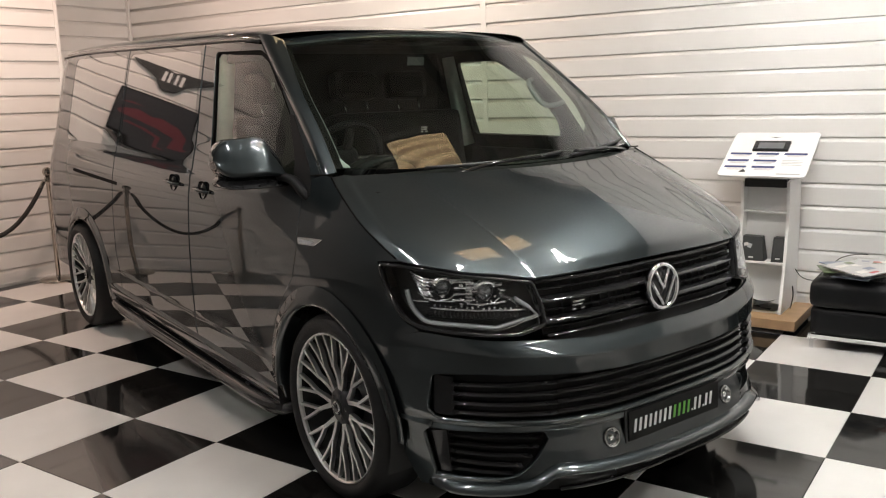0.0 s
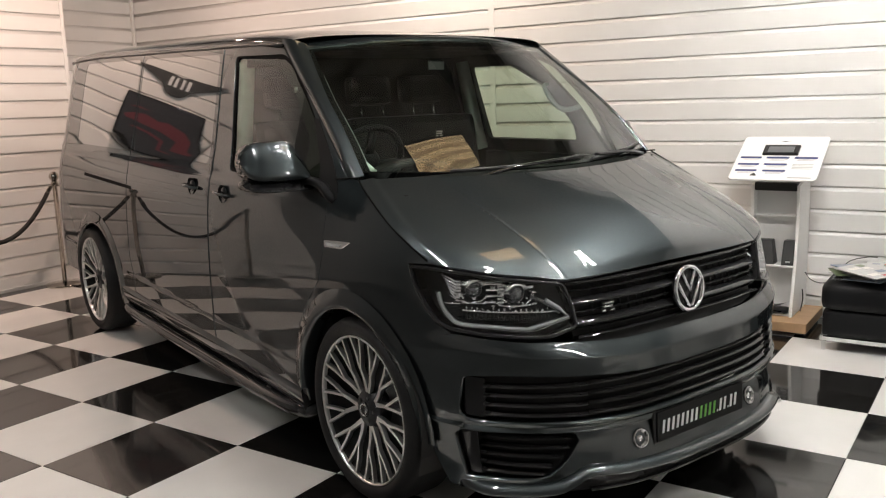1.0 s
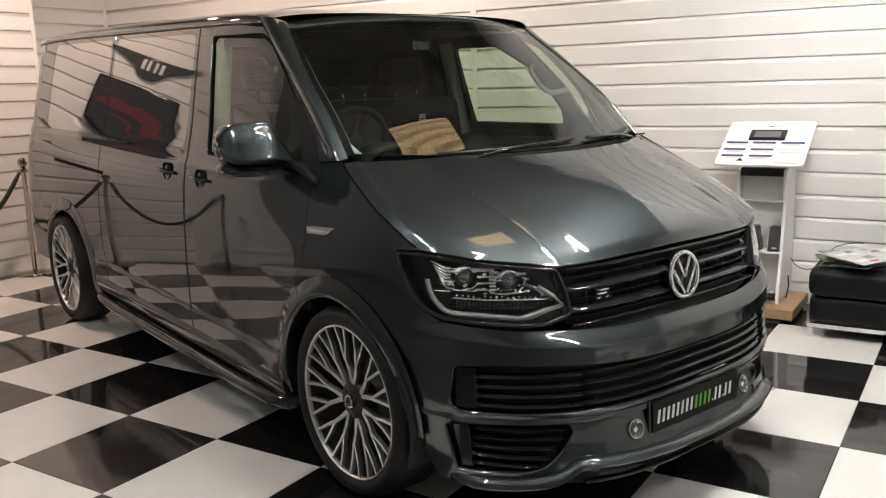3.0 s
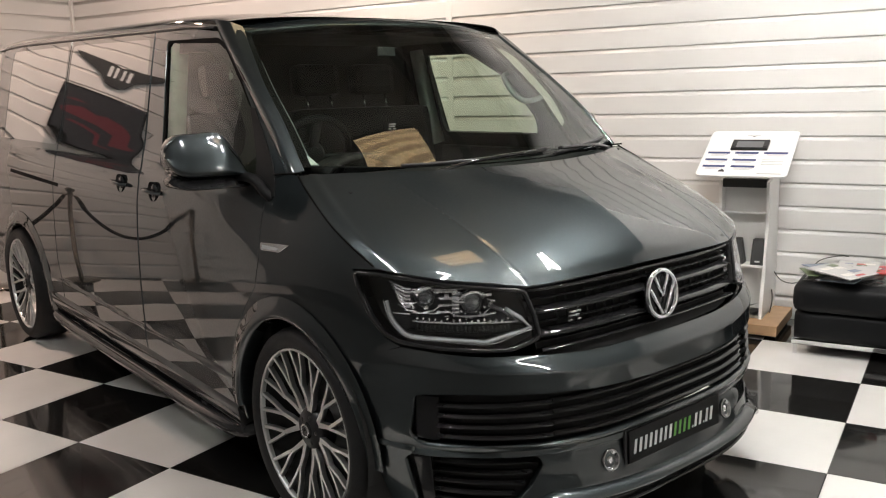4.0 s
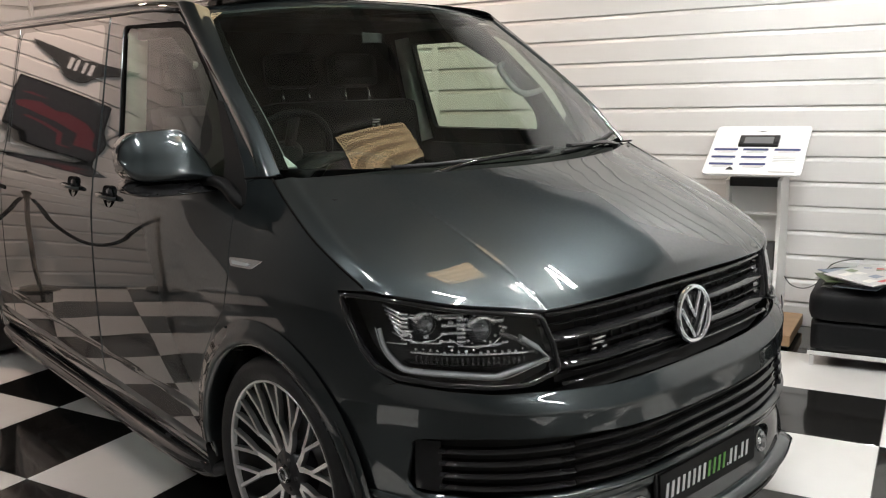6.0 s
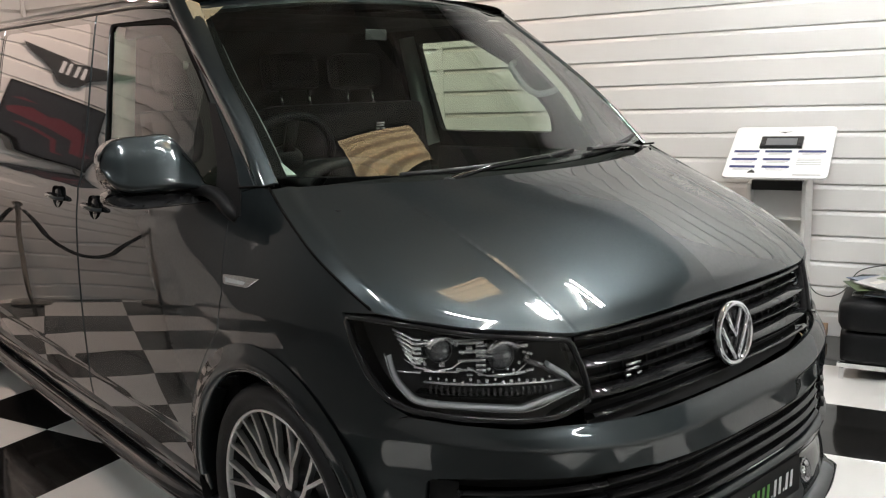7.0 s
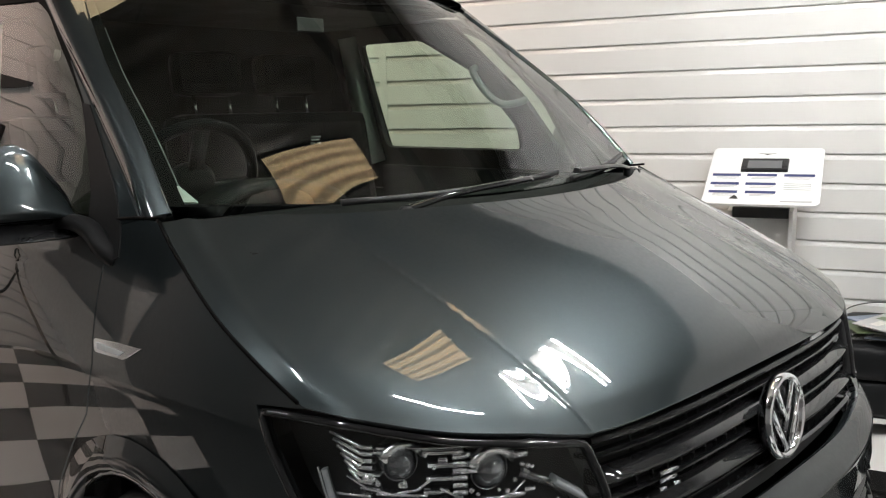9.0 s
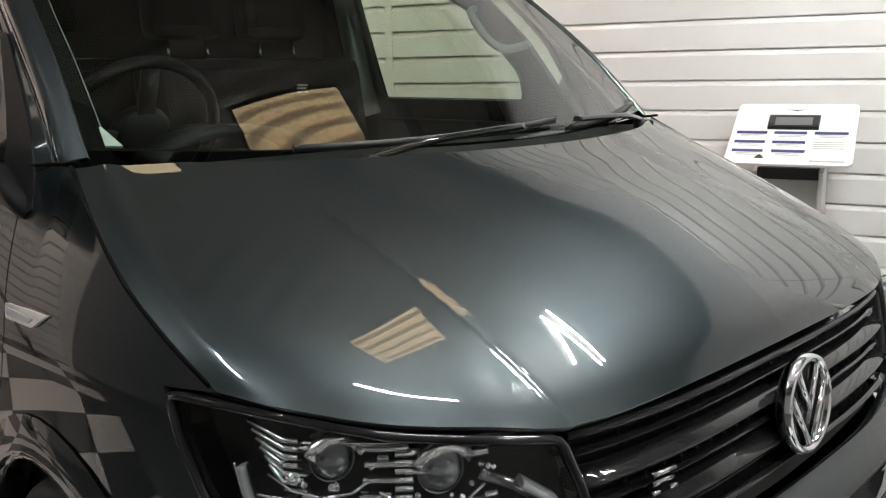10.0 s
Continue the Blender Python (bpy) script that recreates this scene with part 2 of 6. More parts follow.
def curve_through(points, steps=8):
    """A smooth line through points."""
    pts = [Vector(p) for p in points]
    out = []
    for i in range(len(pts) - 1):
        p0, p1, p2, p3 = pts[max(i - 1, 0)], pts[i], pts[i + 1], pts[min(i + 2, len(pts) - 1)]
        for s in range(steps):
            t = s / steps
            out.append(0.5 * (2 * p1 + (p2 - p0) * t + (2 * p0 - 5 * p1 + 4 * p2 - p3) * t * t + (3 * p1 - p0 - 3 * p2 + p3) * t ** 3))
    out.append(pts[-1])
    return out


def spline(rows):
    """Smooth values through rows of (key, value)."""
    def at(k):
        n = len(rows)
        if k <= rows[0][0]:
            return rows[0][1]
        if k >= rows[-1][0]:
            return rows[-1][1]
        i = 0
        while rows[i + 1][0] < k:
            i += 1
        p0, p1, p2, p3 = rows[max(i - 1, 0)], rows[i], rows[i + 1], rows[min(i + 2, n - 1)]
        h = p2[0] - p1[0]
        s = (k - p1[0]) / h
        m1, m2 = (p2[1] - p0[1]) / (p2[0] - p0[0]), (p3[1] - p1[1]) / (p3[0] - p1[0])
        return (2 * s ** 3 - 3 * s * s + 1) * p1[1] + (s ** 3 - 2 * s * s + s) * h * m1 + (3 * s * s - 2 * s ** 3) * p2[1] + (s ** 3 - s * s) * h * m2
    return at


def ease(a, b, x):
    s = min(1, max(0, (x - a) / (b - a)))
    return s * s * (3 - 2 * s)


def inside(p, poly):
    c = False
    for (x1, y1), (x2, y2) in zip(poly, poly[1:] + poly[:1]):
        if (y1 > p[1]) != (y2 > p[1]) and p[0] < (x2 - x1) * (p[1] - y1) / (y2 - y1) + x1:
            c = not c
    return c


def patch(name, f, outline, mat, parent=None, holes=(), step=(0.06, 0.06), thick=0.012, mirror=False, label="", lift=0.0, core=(-1.5, 0, 0.9)):
    """A panel cut from the smooth surface f(u, v) by an outline and holes in (u, v), with a turned-in rim."""
    bm = bmesh.new()
    us, vs = [p[0] for p in outline], [p[1] for p in outline]
    u0, u1, v0, v1 = min(us) - 1e-3, max(us) + 1e-3, min(vs) - 1e-3, max(vs) + 1e-3
    nu, nv = max(2, int((u1 - u0) / step[0]) + 1), max(2, int((v1 - v0) / step[1]) + 1)
    grid = [[bm.verts.new((u0 + (u1 - u0) * i / nu, v0 + (v1 - v0) * j / nv, 0)) for j in range(nv + 1)] for i in range(nu + 1)]
    for i in range(nu):
        for j in range(nv):
            bm.faces.new((grid[i][j], grid[i + 1][j], grid[i + 1][j + 1], grid[i][j + 1]))
    for poly in (outline, *holes):
        for a, b in zip(poly, poly[1:] + poly[:1]):
            lo = (min(a[0], b[0]) - 1e-4, min(a[1], b[1]) - 1e-4)
            hi = (max(a[0], b[0]) + 1e-4, max(a[1], b[1]) + 1e-4)
            near = []
            for fc in bm.faces:
                cs = [v.co for v in fc.verts]
                if max(c.x for c in cs) >= lo[0] and min(c.x for c in cs) <= hi[0] and max(c.y for c in cs) >= lo[1] and min(c.y for c in cs) <= hi[1]:
                    near.append(fc)
            d = Vector((b[0] - a[0], b[1] - a[1], 0))
            if d.length < 1e-9 or not near:
                continue
            geom = list({g for fc in near for g in (*fc.verts, *fc.edges, fc)})
            bmesh.ops.bisect_plane(bm, geom=geom, dist=1e-5, plane_co=Vector((a[0], a[1], 0)), plane_no=Vector((-d.y, d.x, 0)))
    bad = []
    for fc in bm.faces:
        c = fc.calc_center_median()
        if not inside(c, list(outline)) or any(inside(c, list(h)) for h in holes):
            bad.append(fc)
    bmesh.ops.delete(bm, geom=bad, context="FACES")
    loose = [v for v in bm.verts if not v.link_faces]
    bmesh.ops.delete(bm, geom=loose, context="VERTS")
    bmesh.ops.triangulate(bm, faces=[fc for fc in bm.faces if len(fc.verts) > 4])
    bm.verts.index_update()
    places, normals = [], []
    e = 1e-3
    for v in bm.verts:
        u, w = v.co.x, v.co.y
        p = Vector(f(u, w))
        n = (Vector(f(u + e, w)) - Vector(f(u - e, w))).cross(Vector(f(u, w + e)) - Vector(f(u, w - e)))
        if n.length < 1e-12:
            n = Vector((0, 0, 1))
        n.normalize()
        if n.dot(p - Vector(core)) < 0:
            n = -n
        places.append(p + n * lift)
        normals.append(n)
    faces = []
    for fc in bm.faces:
        ids = [v.index for v in fc.verts]
        a, b, c = (places[i] for i in ids[:3])
        if (b - a).cross(c - a).dot(normals[ids[0]]) < 0:
            ids.reverse()
        faces.append(ids)
    verts, norms = list(places), list(normals)
    if thick:
        for ed in [x for x in bm.edges if len(x.link_faces) == 1]:
            i, j = ed.verts[0].index, ed.verts[1].index
            mid = (places[i] + places[j]) / 2
            c = ed.link_faces[0].calc_center_median()
            cen = sum((places[v.index] for v in ed.link_faces[0].verts), Vector()) / len(ed.link_faces[0].verts)
            out = mid - cen
            k = len(verts)
            verts += [places[i], places[j], places[j] - normals[j] * thick, places[i] - normals[i] * thick]
            d = (places[j] - places[i]).normalized() if (places[j] - places[i]).length > 1e-9 else Vector((1, 0, 0))
            o = d.cross(normals[i])
            if o.dot(out) < 0:
                o = -o
            norms += [(o + normals[i]).normalized(), (o + normals[j]).normalized(), o, o]
            ids = [k, k + 1, k + 2, k + 3]
            if (verts[k + 1] - verts[k]).cross(verts[k + 2] - verts[k]).dot(o) < 0:
                ids.reverse()
            faces.append(ids)
    bm.free()
    if mirror:
        verts = [Vector((v.x, -v.y, v.z)) for v in verts]
        norms = [Vector((n.x, -n.y, n.z)) for n in norms]
        faces = [ids[::-1] for ids in faces]
    me = bpy.data.meshes.new(name)
    me.from_pydata(verts, [], faces)
    me.polygons.foreach_set("use_smooth", [True] * len(me.polygons))
    me.normals_split_custom_set_from_vertices(norms)
    me.materials.append(mat)
    ob = new(name, me)
    ob.parent = parent
    if label:
        ob["label"] = label
    return ob


# ---- the room ----
TILE = 0.58
WALL_Y, LEFT_X, BACK_X, EDGE_Y = 3.45, -4.2, -5.0, 2.12
FAR_X, NEAR_Y, LEFT_END = 6.5, -4.64, -0.95
PITCH = 0.1445
FIRST = 1.30 - 9 * PITCH


def shell(name, bm, mat, label):
    return tagged(part(name, bm, mat), label, name.split("_")[0], "", "structure")


floor = shell("floor", boxed(BACK_X - 0.3, NEAR_Y - 0.2, -0.2, FAR_X + 0.2, WALL_Y + 0.2, -0.006), GROUT, "glossy black and white chequered tile floor")
# unseen dark sheets added in place of tiles to darken reflections on the van
part("dark_floor_sheet", boxed(BACK_X, NEAR_Y, -0.004, FAR_X, -2 * TILE - 0.003, 0.0, 0.001), DARK_FLOOR, floor, "unseen dark floor sheet added beside the tiles to darken reflections")
part("dark_floor_sheet", boxed(2 * TILE + 0.003, -2 * TILE - 0.001, -0.004, 5 * TILE + 0.001, -TILE - 0.003, 0.0, 0.001), DARK_FLOOR, floor, "unseen dark floor sheet added in front of the tiles to darken reflections")
part("dark_floor_sheet", boxed(5 * TILE + 0.003, -2 * TILE - 0.001, -0.004, FAR_X, 0.0, 0.0, 0.001), DARK_FLOOR, floor, "unseen dark floor sheet added in front of the tiles to darken reflections")
ceiling_bm = bmesh.new()
xs = [BACK_X - 0.3 + 0.05 * i for i in range(int((FAR_X - BACK_X + 0.6) / 0.05) + 1)]
rows = []
for i, x in enumerate(xs):
    z = CEILING + (0.018 if i % 4 in (1, 2) else 0.0)
    rows.append([ceiling_bm.verts.new((x, y, z + dz)) for y, dz in ((NEAR_Y - 0.2, 0), (WALL_Y + 0.2, 0), (WALL_Y + 0.2, 0.12), (NEAR_Y - 0.2, 0.12))])
for r0, r1 in zip(rows, rows[1:]):
    for j in range(4):
        ceiling_bm.faces.new((r0[j], r0[(j + 1) % 4], r1[(j + 1) % 4], r1[j]))
bmesh.ops.recalc_face_normals(ceiling_bm, faces=ceiling_bm.faces[:])
shell("ceiling", ceiling_bm, ROOF_SHEET, "dark corrugated metal roof sheets")


wall_right = shell("wall_right", boxed(BACK_X - 0.2, WALL_Y + 0.016, 0, FAR_X + 0.2, WALL_Y + 0.2, CEILING), CLAD_BACK, "wall clad in white plastic shiplap boards")
wall_left = shell("wall_left", boxed(LEFT_X - 0.2, LEFT_END, 0, LEFT_X - 0.016, EDGE_Y - 0.016, CEILING), CLAD_BACK, "wall clad in white plastic shiplap boards")
wall_back = shell("wall_back", boxed(BACK_X - 0.2, EDGE_Y - 0.2, 0, BACK_X - 0.016, WALL_Y + 0.016, CEILING), CLAD_BACK, "recessed wall clad in white plastic shiplap boards")
wall_return = shell("wall_return", boxed(BACK_X, EDGE_Y - 0.2, 0, LEFT_X - 0.2, EDGE_Y - 0.016, CEILING), CLAD_BACK, "short return wall clad in white boards")
# unseen walls, added with tones that suit the reflections in the van
shell("wall_near", boxed(LEFT_X - 0.2, NEAR_Y - 0.2, 0, FAR_X + 0.2, NEAR_Y, CEILING), PLAIN_WALL, "unseen plain dark wall added for the reflections")
shell("wall_far", boxed(FAR_X, NEAR_Y, 0, FAR_X + 0.2, WALL_Y + 0.016, CEILING), PALE_WALL, "unseen plain pale wall added to lighten the bumper reflections")
shell("wall_side", boxed(LEFT_X - 0.2, NEAR_Y, 0, LEFT_X - 0.02, LEFT_END, CEILING), PLAIN_WALL, "dark wall standing in for the dark opening beside the cladding")


# ---- the van ----
VAN = pose(1.1293 - 0.0038, 0.7683 - 0.0114, 0, 0, 0, -18.68)
van = thing("van", VAN, "dark grey metallic lowered long panel van with gloss black trim", "van")
WIDTH = spline([(0.12, 0.888), (0.25, 0.913), (0.40, 0.933), (0.60, 0.940), (0.80, 0.938), (0.95, 0.931), (1.08, 0.918), (1.22, 0.883), (1.32, 0.854), (1.6, 0.788), (1.74, 0.753), (1.84, 0.723)])
NOSE = spline([(0.10, 0.850), (0.2, 0.864), (0.27, 0.860), (0.33, 0.847), (0.42, 0.828), (0.435, 0.843), (0.45, 0.852), (0.50, 0.849), (0.56, 0.843), (0.60, 0.8385), (0.63, 0.835), (0.642, 0.8335), (0.646, 0.832), (0.650, 0.829), (0.668, 0.811), (0.690, 0.787), (0.71, 0.775), (0.80, 0.760), (0.90, 0.735), (1.0, 0.70), (1.3, 0.66)])
LEDGE = spline([(0.0, 0.715), (0.30, 0.72), (0.379, 0.732), (0.448, 0.728), (0.536, 0.712), (0.644, 0.699), (0.759, 0.684), (0.90, 0.680), (1.0, 0.680)])
X0, REAR = -0.1, -4.33
EAVE = spline([(-4.33, 1.845), (-3.77, 1.85), (-2.6, 1.82), (-1.4, 1.785), (-1.0, 1.772), (-0.75, 1.752)])
CROWN = spline([(-4.33, 0.075), (-3.8, 0.085), (-1.4, 0.085), (-1.0, 0.068), (-0.60, 0.040)])


def half_width(x, z):
    w = WIDTH(z) * (1 - 0.05 * ease(-0.7, 0, x) * ease(0.9, 1.2, z) - 0.02 * ease(-3.2, -4.4, x) - 0.10 * ease(-4.0, -4.45, x) ** 2)
    # pressed crease under the windows and the step above the sill
    belt, sill = 1.150 - 0.033 * (x + 1.35), 0.432 - 0.039 * (x + 0.4)
    fade = 1 - ease(-0.55, -0.25, x)
    w += 0.0045 * fade * math.exp(-((z - belt) / 0.020) ** 2)
    w += 0.0035 * fade * (1 - ease(sill - 0.013, sill + 0.013, z))
    return w


def hull(u, z):
    """Lower body and sides: u <= 0 runs back along the side, 0 to 1 round the corner to the middle of the nose, 1 to 2 to the other side."""
    if u > 1:
        x, y, z = hull(2 - u, z)
        return (x, -y, z)
    if u <= 0:
        return (X0 + u, -half_width(X0 + u, z), z)
    # the bumper ledge climbs towards the corners
    near = ease(0.54, 0.63, z) * (1 - ease(0.75, 0.88, z))
    a, n, b = NOSE(z - (LEDGE(u) - 0.690) * near) - X0, 3.0 + 0.3 * ease(0.6, 0.75, z), half_width(X0, z)
    f = math.radians(90 * (1 - u))
    c, s = max(math.cos(f), 1e-9), max(math.sin(f), 1e-9)
    r = ((c / a) ** n + (s / b) ** n) ** (-1 / n)
    # the lower bumper hangs a little towards the middle
    return (X0 + r * c, -r * s, z - 0.024 * ease(0.35, 0.85, u) * (1 - ease(0.42, 0.68, z)))


def hull_out(u, z, d):
    """A point d outside the hull."""
    e = 1e-3
    p = Vector(hull(u, z))
    n = (Vector(hull(u + e, z)) - Vector(hull(u - e, z))).cross(Vector(hull(u, z + e)) - Vector(hull(u, z - e))).normalized()
    if n.dot(p - Vector((-1.5, 0, z))) < 0:
        n = -n
    return p + n * d


def at_x(x, z):
    """The u of a place on the side at x."""
    if x <= X0:
        return x - X0
    lo, hi = 0.0, 1.0
    for _ in range(30):
        m = (lo + hi) / 2
        if hull(m, z)[0] < x:
            lo = m
        else:
            hi = m
    return lo


def roof(x, v):
    """Roof skin: v = 0 at the eave, 1 at the middle."""
    w, h, n = half_width(x, EAVE(x)), CROWN(x), 2.5
    f = math.radians(90 * v)
    c, s = max(math.cos(f), 1e-9), max(math.sin(f), 1e-9)
    # fan of rays from the middle of the roof
    r = ((c / w) ** n + (s / h) ** n) ** (-1 / n)
    return (x, -r * c, EAVE(x) + r * s)


def roof_flat(x, v):
    """The same skin, with v running evenly across the width."""
    w, h, n = half_width(x, EAVE(x)), CROWN(x), 2.5
    y = w * (1 - v * v)
    return (x, -y, EAVE(x) + h * max(0.0, 1 - (abs(y) / w) ** n) ** (1 / n))


def coons(c0, c1, d0, d1):
    """A skin between lines c0, c1 (over p, at q = 0 and 1) and d0, d1 (over q, at p = 0 and 1)."""
    p00, p10, p01, p11 = c0(0), c0(1), c1(0), c1(1)

    def f(p, q):
        a = c0(p).lerp(c1(p), q) + d0(q).lerp(d1(q), p)
        b = p00 * (1 - p) * (1 - q) + p10 * p * (1 - q) + p01 * (1 - p) * q + p11 * p * q
        return tuple(a - b)
    return f


def line_of(points, even=False):
    """A smooth line over 0 to 1; even: its first point lies on the middle plane, which it crosses square."""
    pts = [Vector(p) for p in points]
    ks = [0.0]
    for a, b in zip(pts, pts[1:]):
        ks.append(ks[-1] + (b - a).length)
    rows = [(k / ks[-1], p) for k, p in zip(ks, pts)]
    if even:
        rows.insert(0, (-rows[1][0], Vector((pts[1].x, -pts[1].y, pts[1].z))))
    axes = [spline([(k, p[i]) for k, p in rows]) for i in range(3)]

    def at(t):
        if t < 0 or t > 1:
            e = 0.0 if t < 0 else 1.0
            g = e + (0.01 if t < 0 else -0.01)
            a, b = Vector(s(e) for s in axes), Vector(s(g) for s in axes)
            return a + (a - b) * (abs(t - e) / 0.01)
        return Vector(s(t) for s in axes)
    return at


BONNET_FRONT = line_of([(0.735, 0, 0.905), (0.722, -0.39, 0.902), (0.693, -0.544, 0.901), (0.652, -0.64, 0.918), (0.582, -0.747, 0.934), (0.484, -0.831, 0.953), (0.392, -0.878, 0.966)], True)
BONNET_REAR = line_of([(0.195, 0, 1.205), (0.158, -0.3, 1.206), (0.077, -0.55, 1.209), (-0.088, -0.845, 1.220)], True)
BONNET_MID = line_of([(0.735, 0, 0.905), (0.70, 0, 0.955), (0.60, 0, 1.03), (0.45, 0, 1.11), (0.30, 0, 1.169), (0.195, 0, 1.205)])
BONNET_SIDE = line_of([(0.392, -0.878, 0.966), (0.30, -0.893, 1.018), (0.179, -0.893, 1.078), (0.008, -0.867, 1.167), (-0.088, -0.845, 1.220)])
bonnet_base = coons(BONNET_FRONT, BONNET_REAR, BONNET_MID, BONNET_SIDE)


def bonnet_skin(p, q):
    """Bonnet with its raised middle, whose edges run down to the inner ends of the lamps."""
    x, y, z = bonnet_base(p, q)
    edge = 0.534 + 0.055 * max(0.0, q)
    z += 0.0038 * math.exp(-((p - 0.940) / 0.021) ** 2) * ease(0.02, 0.25, q)
    # fine pressed line along the edge of the raised middle
    return (x, y, z - 0.0016 * math.exp(-((abs(y) - edge) / 0.006) ** 2) * (1 - ease(0.55, 0.98, q)))


SCREEN_LOW = line_of([(0.098, 0, 1.211), (0.076, -0.3, 1.216), (0.012, -0.55, 1.226), (-0.093, -0.803, 1.240)], True)
SCREEN_TOP = line_of([(-0.568, 0, 1.771), (-0.588, -0.35, 1.763), (-0.675, -0.682, 1.733)], True)
SCREEN_MID = line_of([(0.098, 0, 1.211), (-0.05, 0, 1.348), (-0.245, 0, 1.520), (-0.568, 0, 1.771)])
SCREEN_SIDE = line_of([(-0.093, -0.803, 1.240), (-0.236, -0.783, 1.385), (-0.40, -0.757, 1.52), (-0.675, -0.682, 1.733)])
screen_skin = coons(SCREEN_LOW, SCREEN_TOP, SCREEN_MID, SCREEN_SIDE)


def pillar_x(z):
    """Front edge of the side at the windscreen pillar."""
    return spline([(1.2, -0.085), (1.22, -0.10), (1.43, -0.335), (1.6, -0.535), (1.752, -0.735)])(z)


PILLAR_OUT = line_of([(pillar_x(z) - 0.048, -half_width(pillar_x(z) - 0.048, z), z) for z in (1.222, 1.3, 1.4, 1.5, 1.6, 1.7, 1.752)])
PILLAR_IN = line_of([Vector(screen_skin(1.012, 0.02 + 0.96 * i / 10)) + Vector((0.004, -0.003, 0.004)) for i in range(11)])
pillar_skin = coons(PILLAR_OUT, PILLAR_IN, lambda q: PILLAR_OUT(0).lerp(PILLAR_IN(0), q) + Vector((0.004, -0.012, 0.002)) * math.sin(math.pi * min(1, max(0, q))), lambda q: PILLAR_OUT(1).lerp(PILLAR_IN(1), q) + Vector((0.004, -0.018, 0.012)) * math.sin(math.pi * min(1, max(0, q))))


def both(make):
    """Builds a part for the near side and the far side."""
    return [make(False), make(True)]


def uz(points):
    """(x, z) places on the side as (u, z)."""
    return [(at_x(x, z), z) for x, z in points]


def loop_of(points, steps=4):
    """A closed smooth outline through corner points."""
    n, out = len(points), []
    for i in range(n):
        p0, p1, p2, p3 = (Vector(points[(i + k) % n]) for k in (-1, 0, 1, 2))
        for s in range(steps):
            t = s / steps
            out.append(tuple(0.5 * (2 * p1 + (p2 - p0) * t + (2 * p0 - 5 * p1 + 4 * p2 - p3) * t * t + (3 * p1 - p0 - 3 * p2 + p3) * t ** 3)))
    return out


def rounded(points, r=0.04, steps=4):
    """A closed outline with rounded corners."""
    n, out = len(points), []
    for i in range(n):
        a, b, c = (Vector(points[(i + k) % n]) for k in (-1, 0, 1))
        d0, d1 = a - b, c - b
        q = min(r, d0.length * 0.45, d1.length * 0.45)
        p, s = b + d0.normalized() * q, b + d1.normalized() * q
        for k in range(steps + 1):
            t = k / steps
            out.append(tuple(p * (1 - t) ** 2 + b * 2 * t * (1 - t) + s * t * t))
    return out


# shut lines and openings on the side
ARCH_F = [(-0.04 + 0.385 * math.cos(radians(a)), 0.352 + 0.395 * math.sin(radians(a))) for a in range(-10, 196, 8)]
ARCH_R = [(-3.235 + 0.47 * math.cos(radians(a)), 0.37 + 0.395 * math.sin(radians(a))) for a in range(-10, 196, 8)]
DOOR_FRONT = [(-0.245, 1.19), (-0.217, 0.93), (-0.25, 0.82), (-0.33, 0.735), (-0.42, 0.62), (-0.468, 0.50), (-0.475, 0.40), (-0.46, 0.31)]
GAP = 0.006

front_window = rounded([(-1.258, 1.729), (-1.130, 1.200), (-0.30, 1.200), (-0.416, 1.43), (-0.523, 1.545), (-0.66, 1.672), (-0.76, 1.712)], 0.035)
far_front_window = [(x - (0.16 - 0.12 * (z - 1.2)) * ease(-0.75, -1.1, x), z) for x, z in front_window]
slide_window = rounded([(-2.555, 1.784), (-1.44, 1.748), (-1.385, 1.222), (-2.52, 1.252)], 0.05)
rear_window = rounded([(-3.78, 1.815), (-2.615, 1.786), (-2.585, 1.254), (-3.745, 1.272)], 0.05)

door_outline = [(-1.325 + GAP, 0.335), (-1.325 + GAP, 1.19), (-1.40 + GAP, EAVE(-1.4) - 0.012), (-1.0, EAVE(-1.0) - 0.012)]
door_outline += [(pillar_x(z) - 0.056, z) for z in (1.735, 1.66, 1.58, 1.5, 1.4, 1.3, 1.215)]
door_outline += [(x - GAP, z) for x, z in DOOR_FRONT]
wing_outline = DOOR_FRONT + [(-0.425, 0.30)] + [p for p in ARCH_F[::-1] if p[0] < 0.28 and p[1] > 0.28] + [(0.262, 0.66)] + [(0.480, 0.741), (0.427, 0.765), (0.379, 0.82), (0.335, 0.89), (0.302, 0.957), (0.392, 0.962)]
wing_outline += [(0.295, 1.013), (0.174, 1.073), (0.003, 1.163), (-0.087, 1.213), (-0.13, 1.216)]
slide_outline = [(-1.337, 0.335), (-1.337, 1.19), (-1.412, EAVE(-1.41) - 0.012), (-2.575, EAVE(-2.57) - 0.012), (-2.545, 1.1), (-2.545, 0.62), (-2.50, 0.50), (-2.50, 0.36)]
quarter_outline = [(-2.512, 0.36), (-2.512, 0.50), (-2.557, 0.62), (-2.557, 1.1), (-2.587, EAVE(-2.58) - 0.012), (-3.3, EAVE(-3.3) - 0.012), (-3.9, EAVE(-3.9) - 0.012), (REAR, EAVE(REAR) - 0.012), (REAR, 0.36)] + [(-3.74, 0.36)] + [p for p in ARCH_R[::-1] if p[1] > 0.38] + [(-2.75, 0.37)]

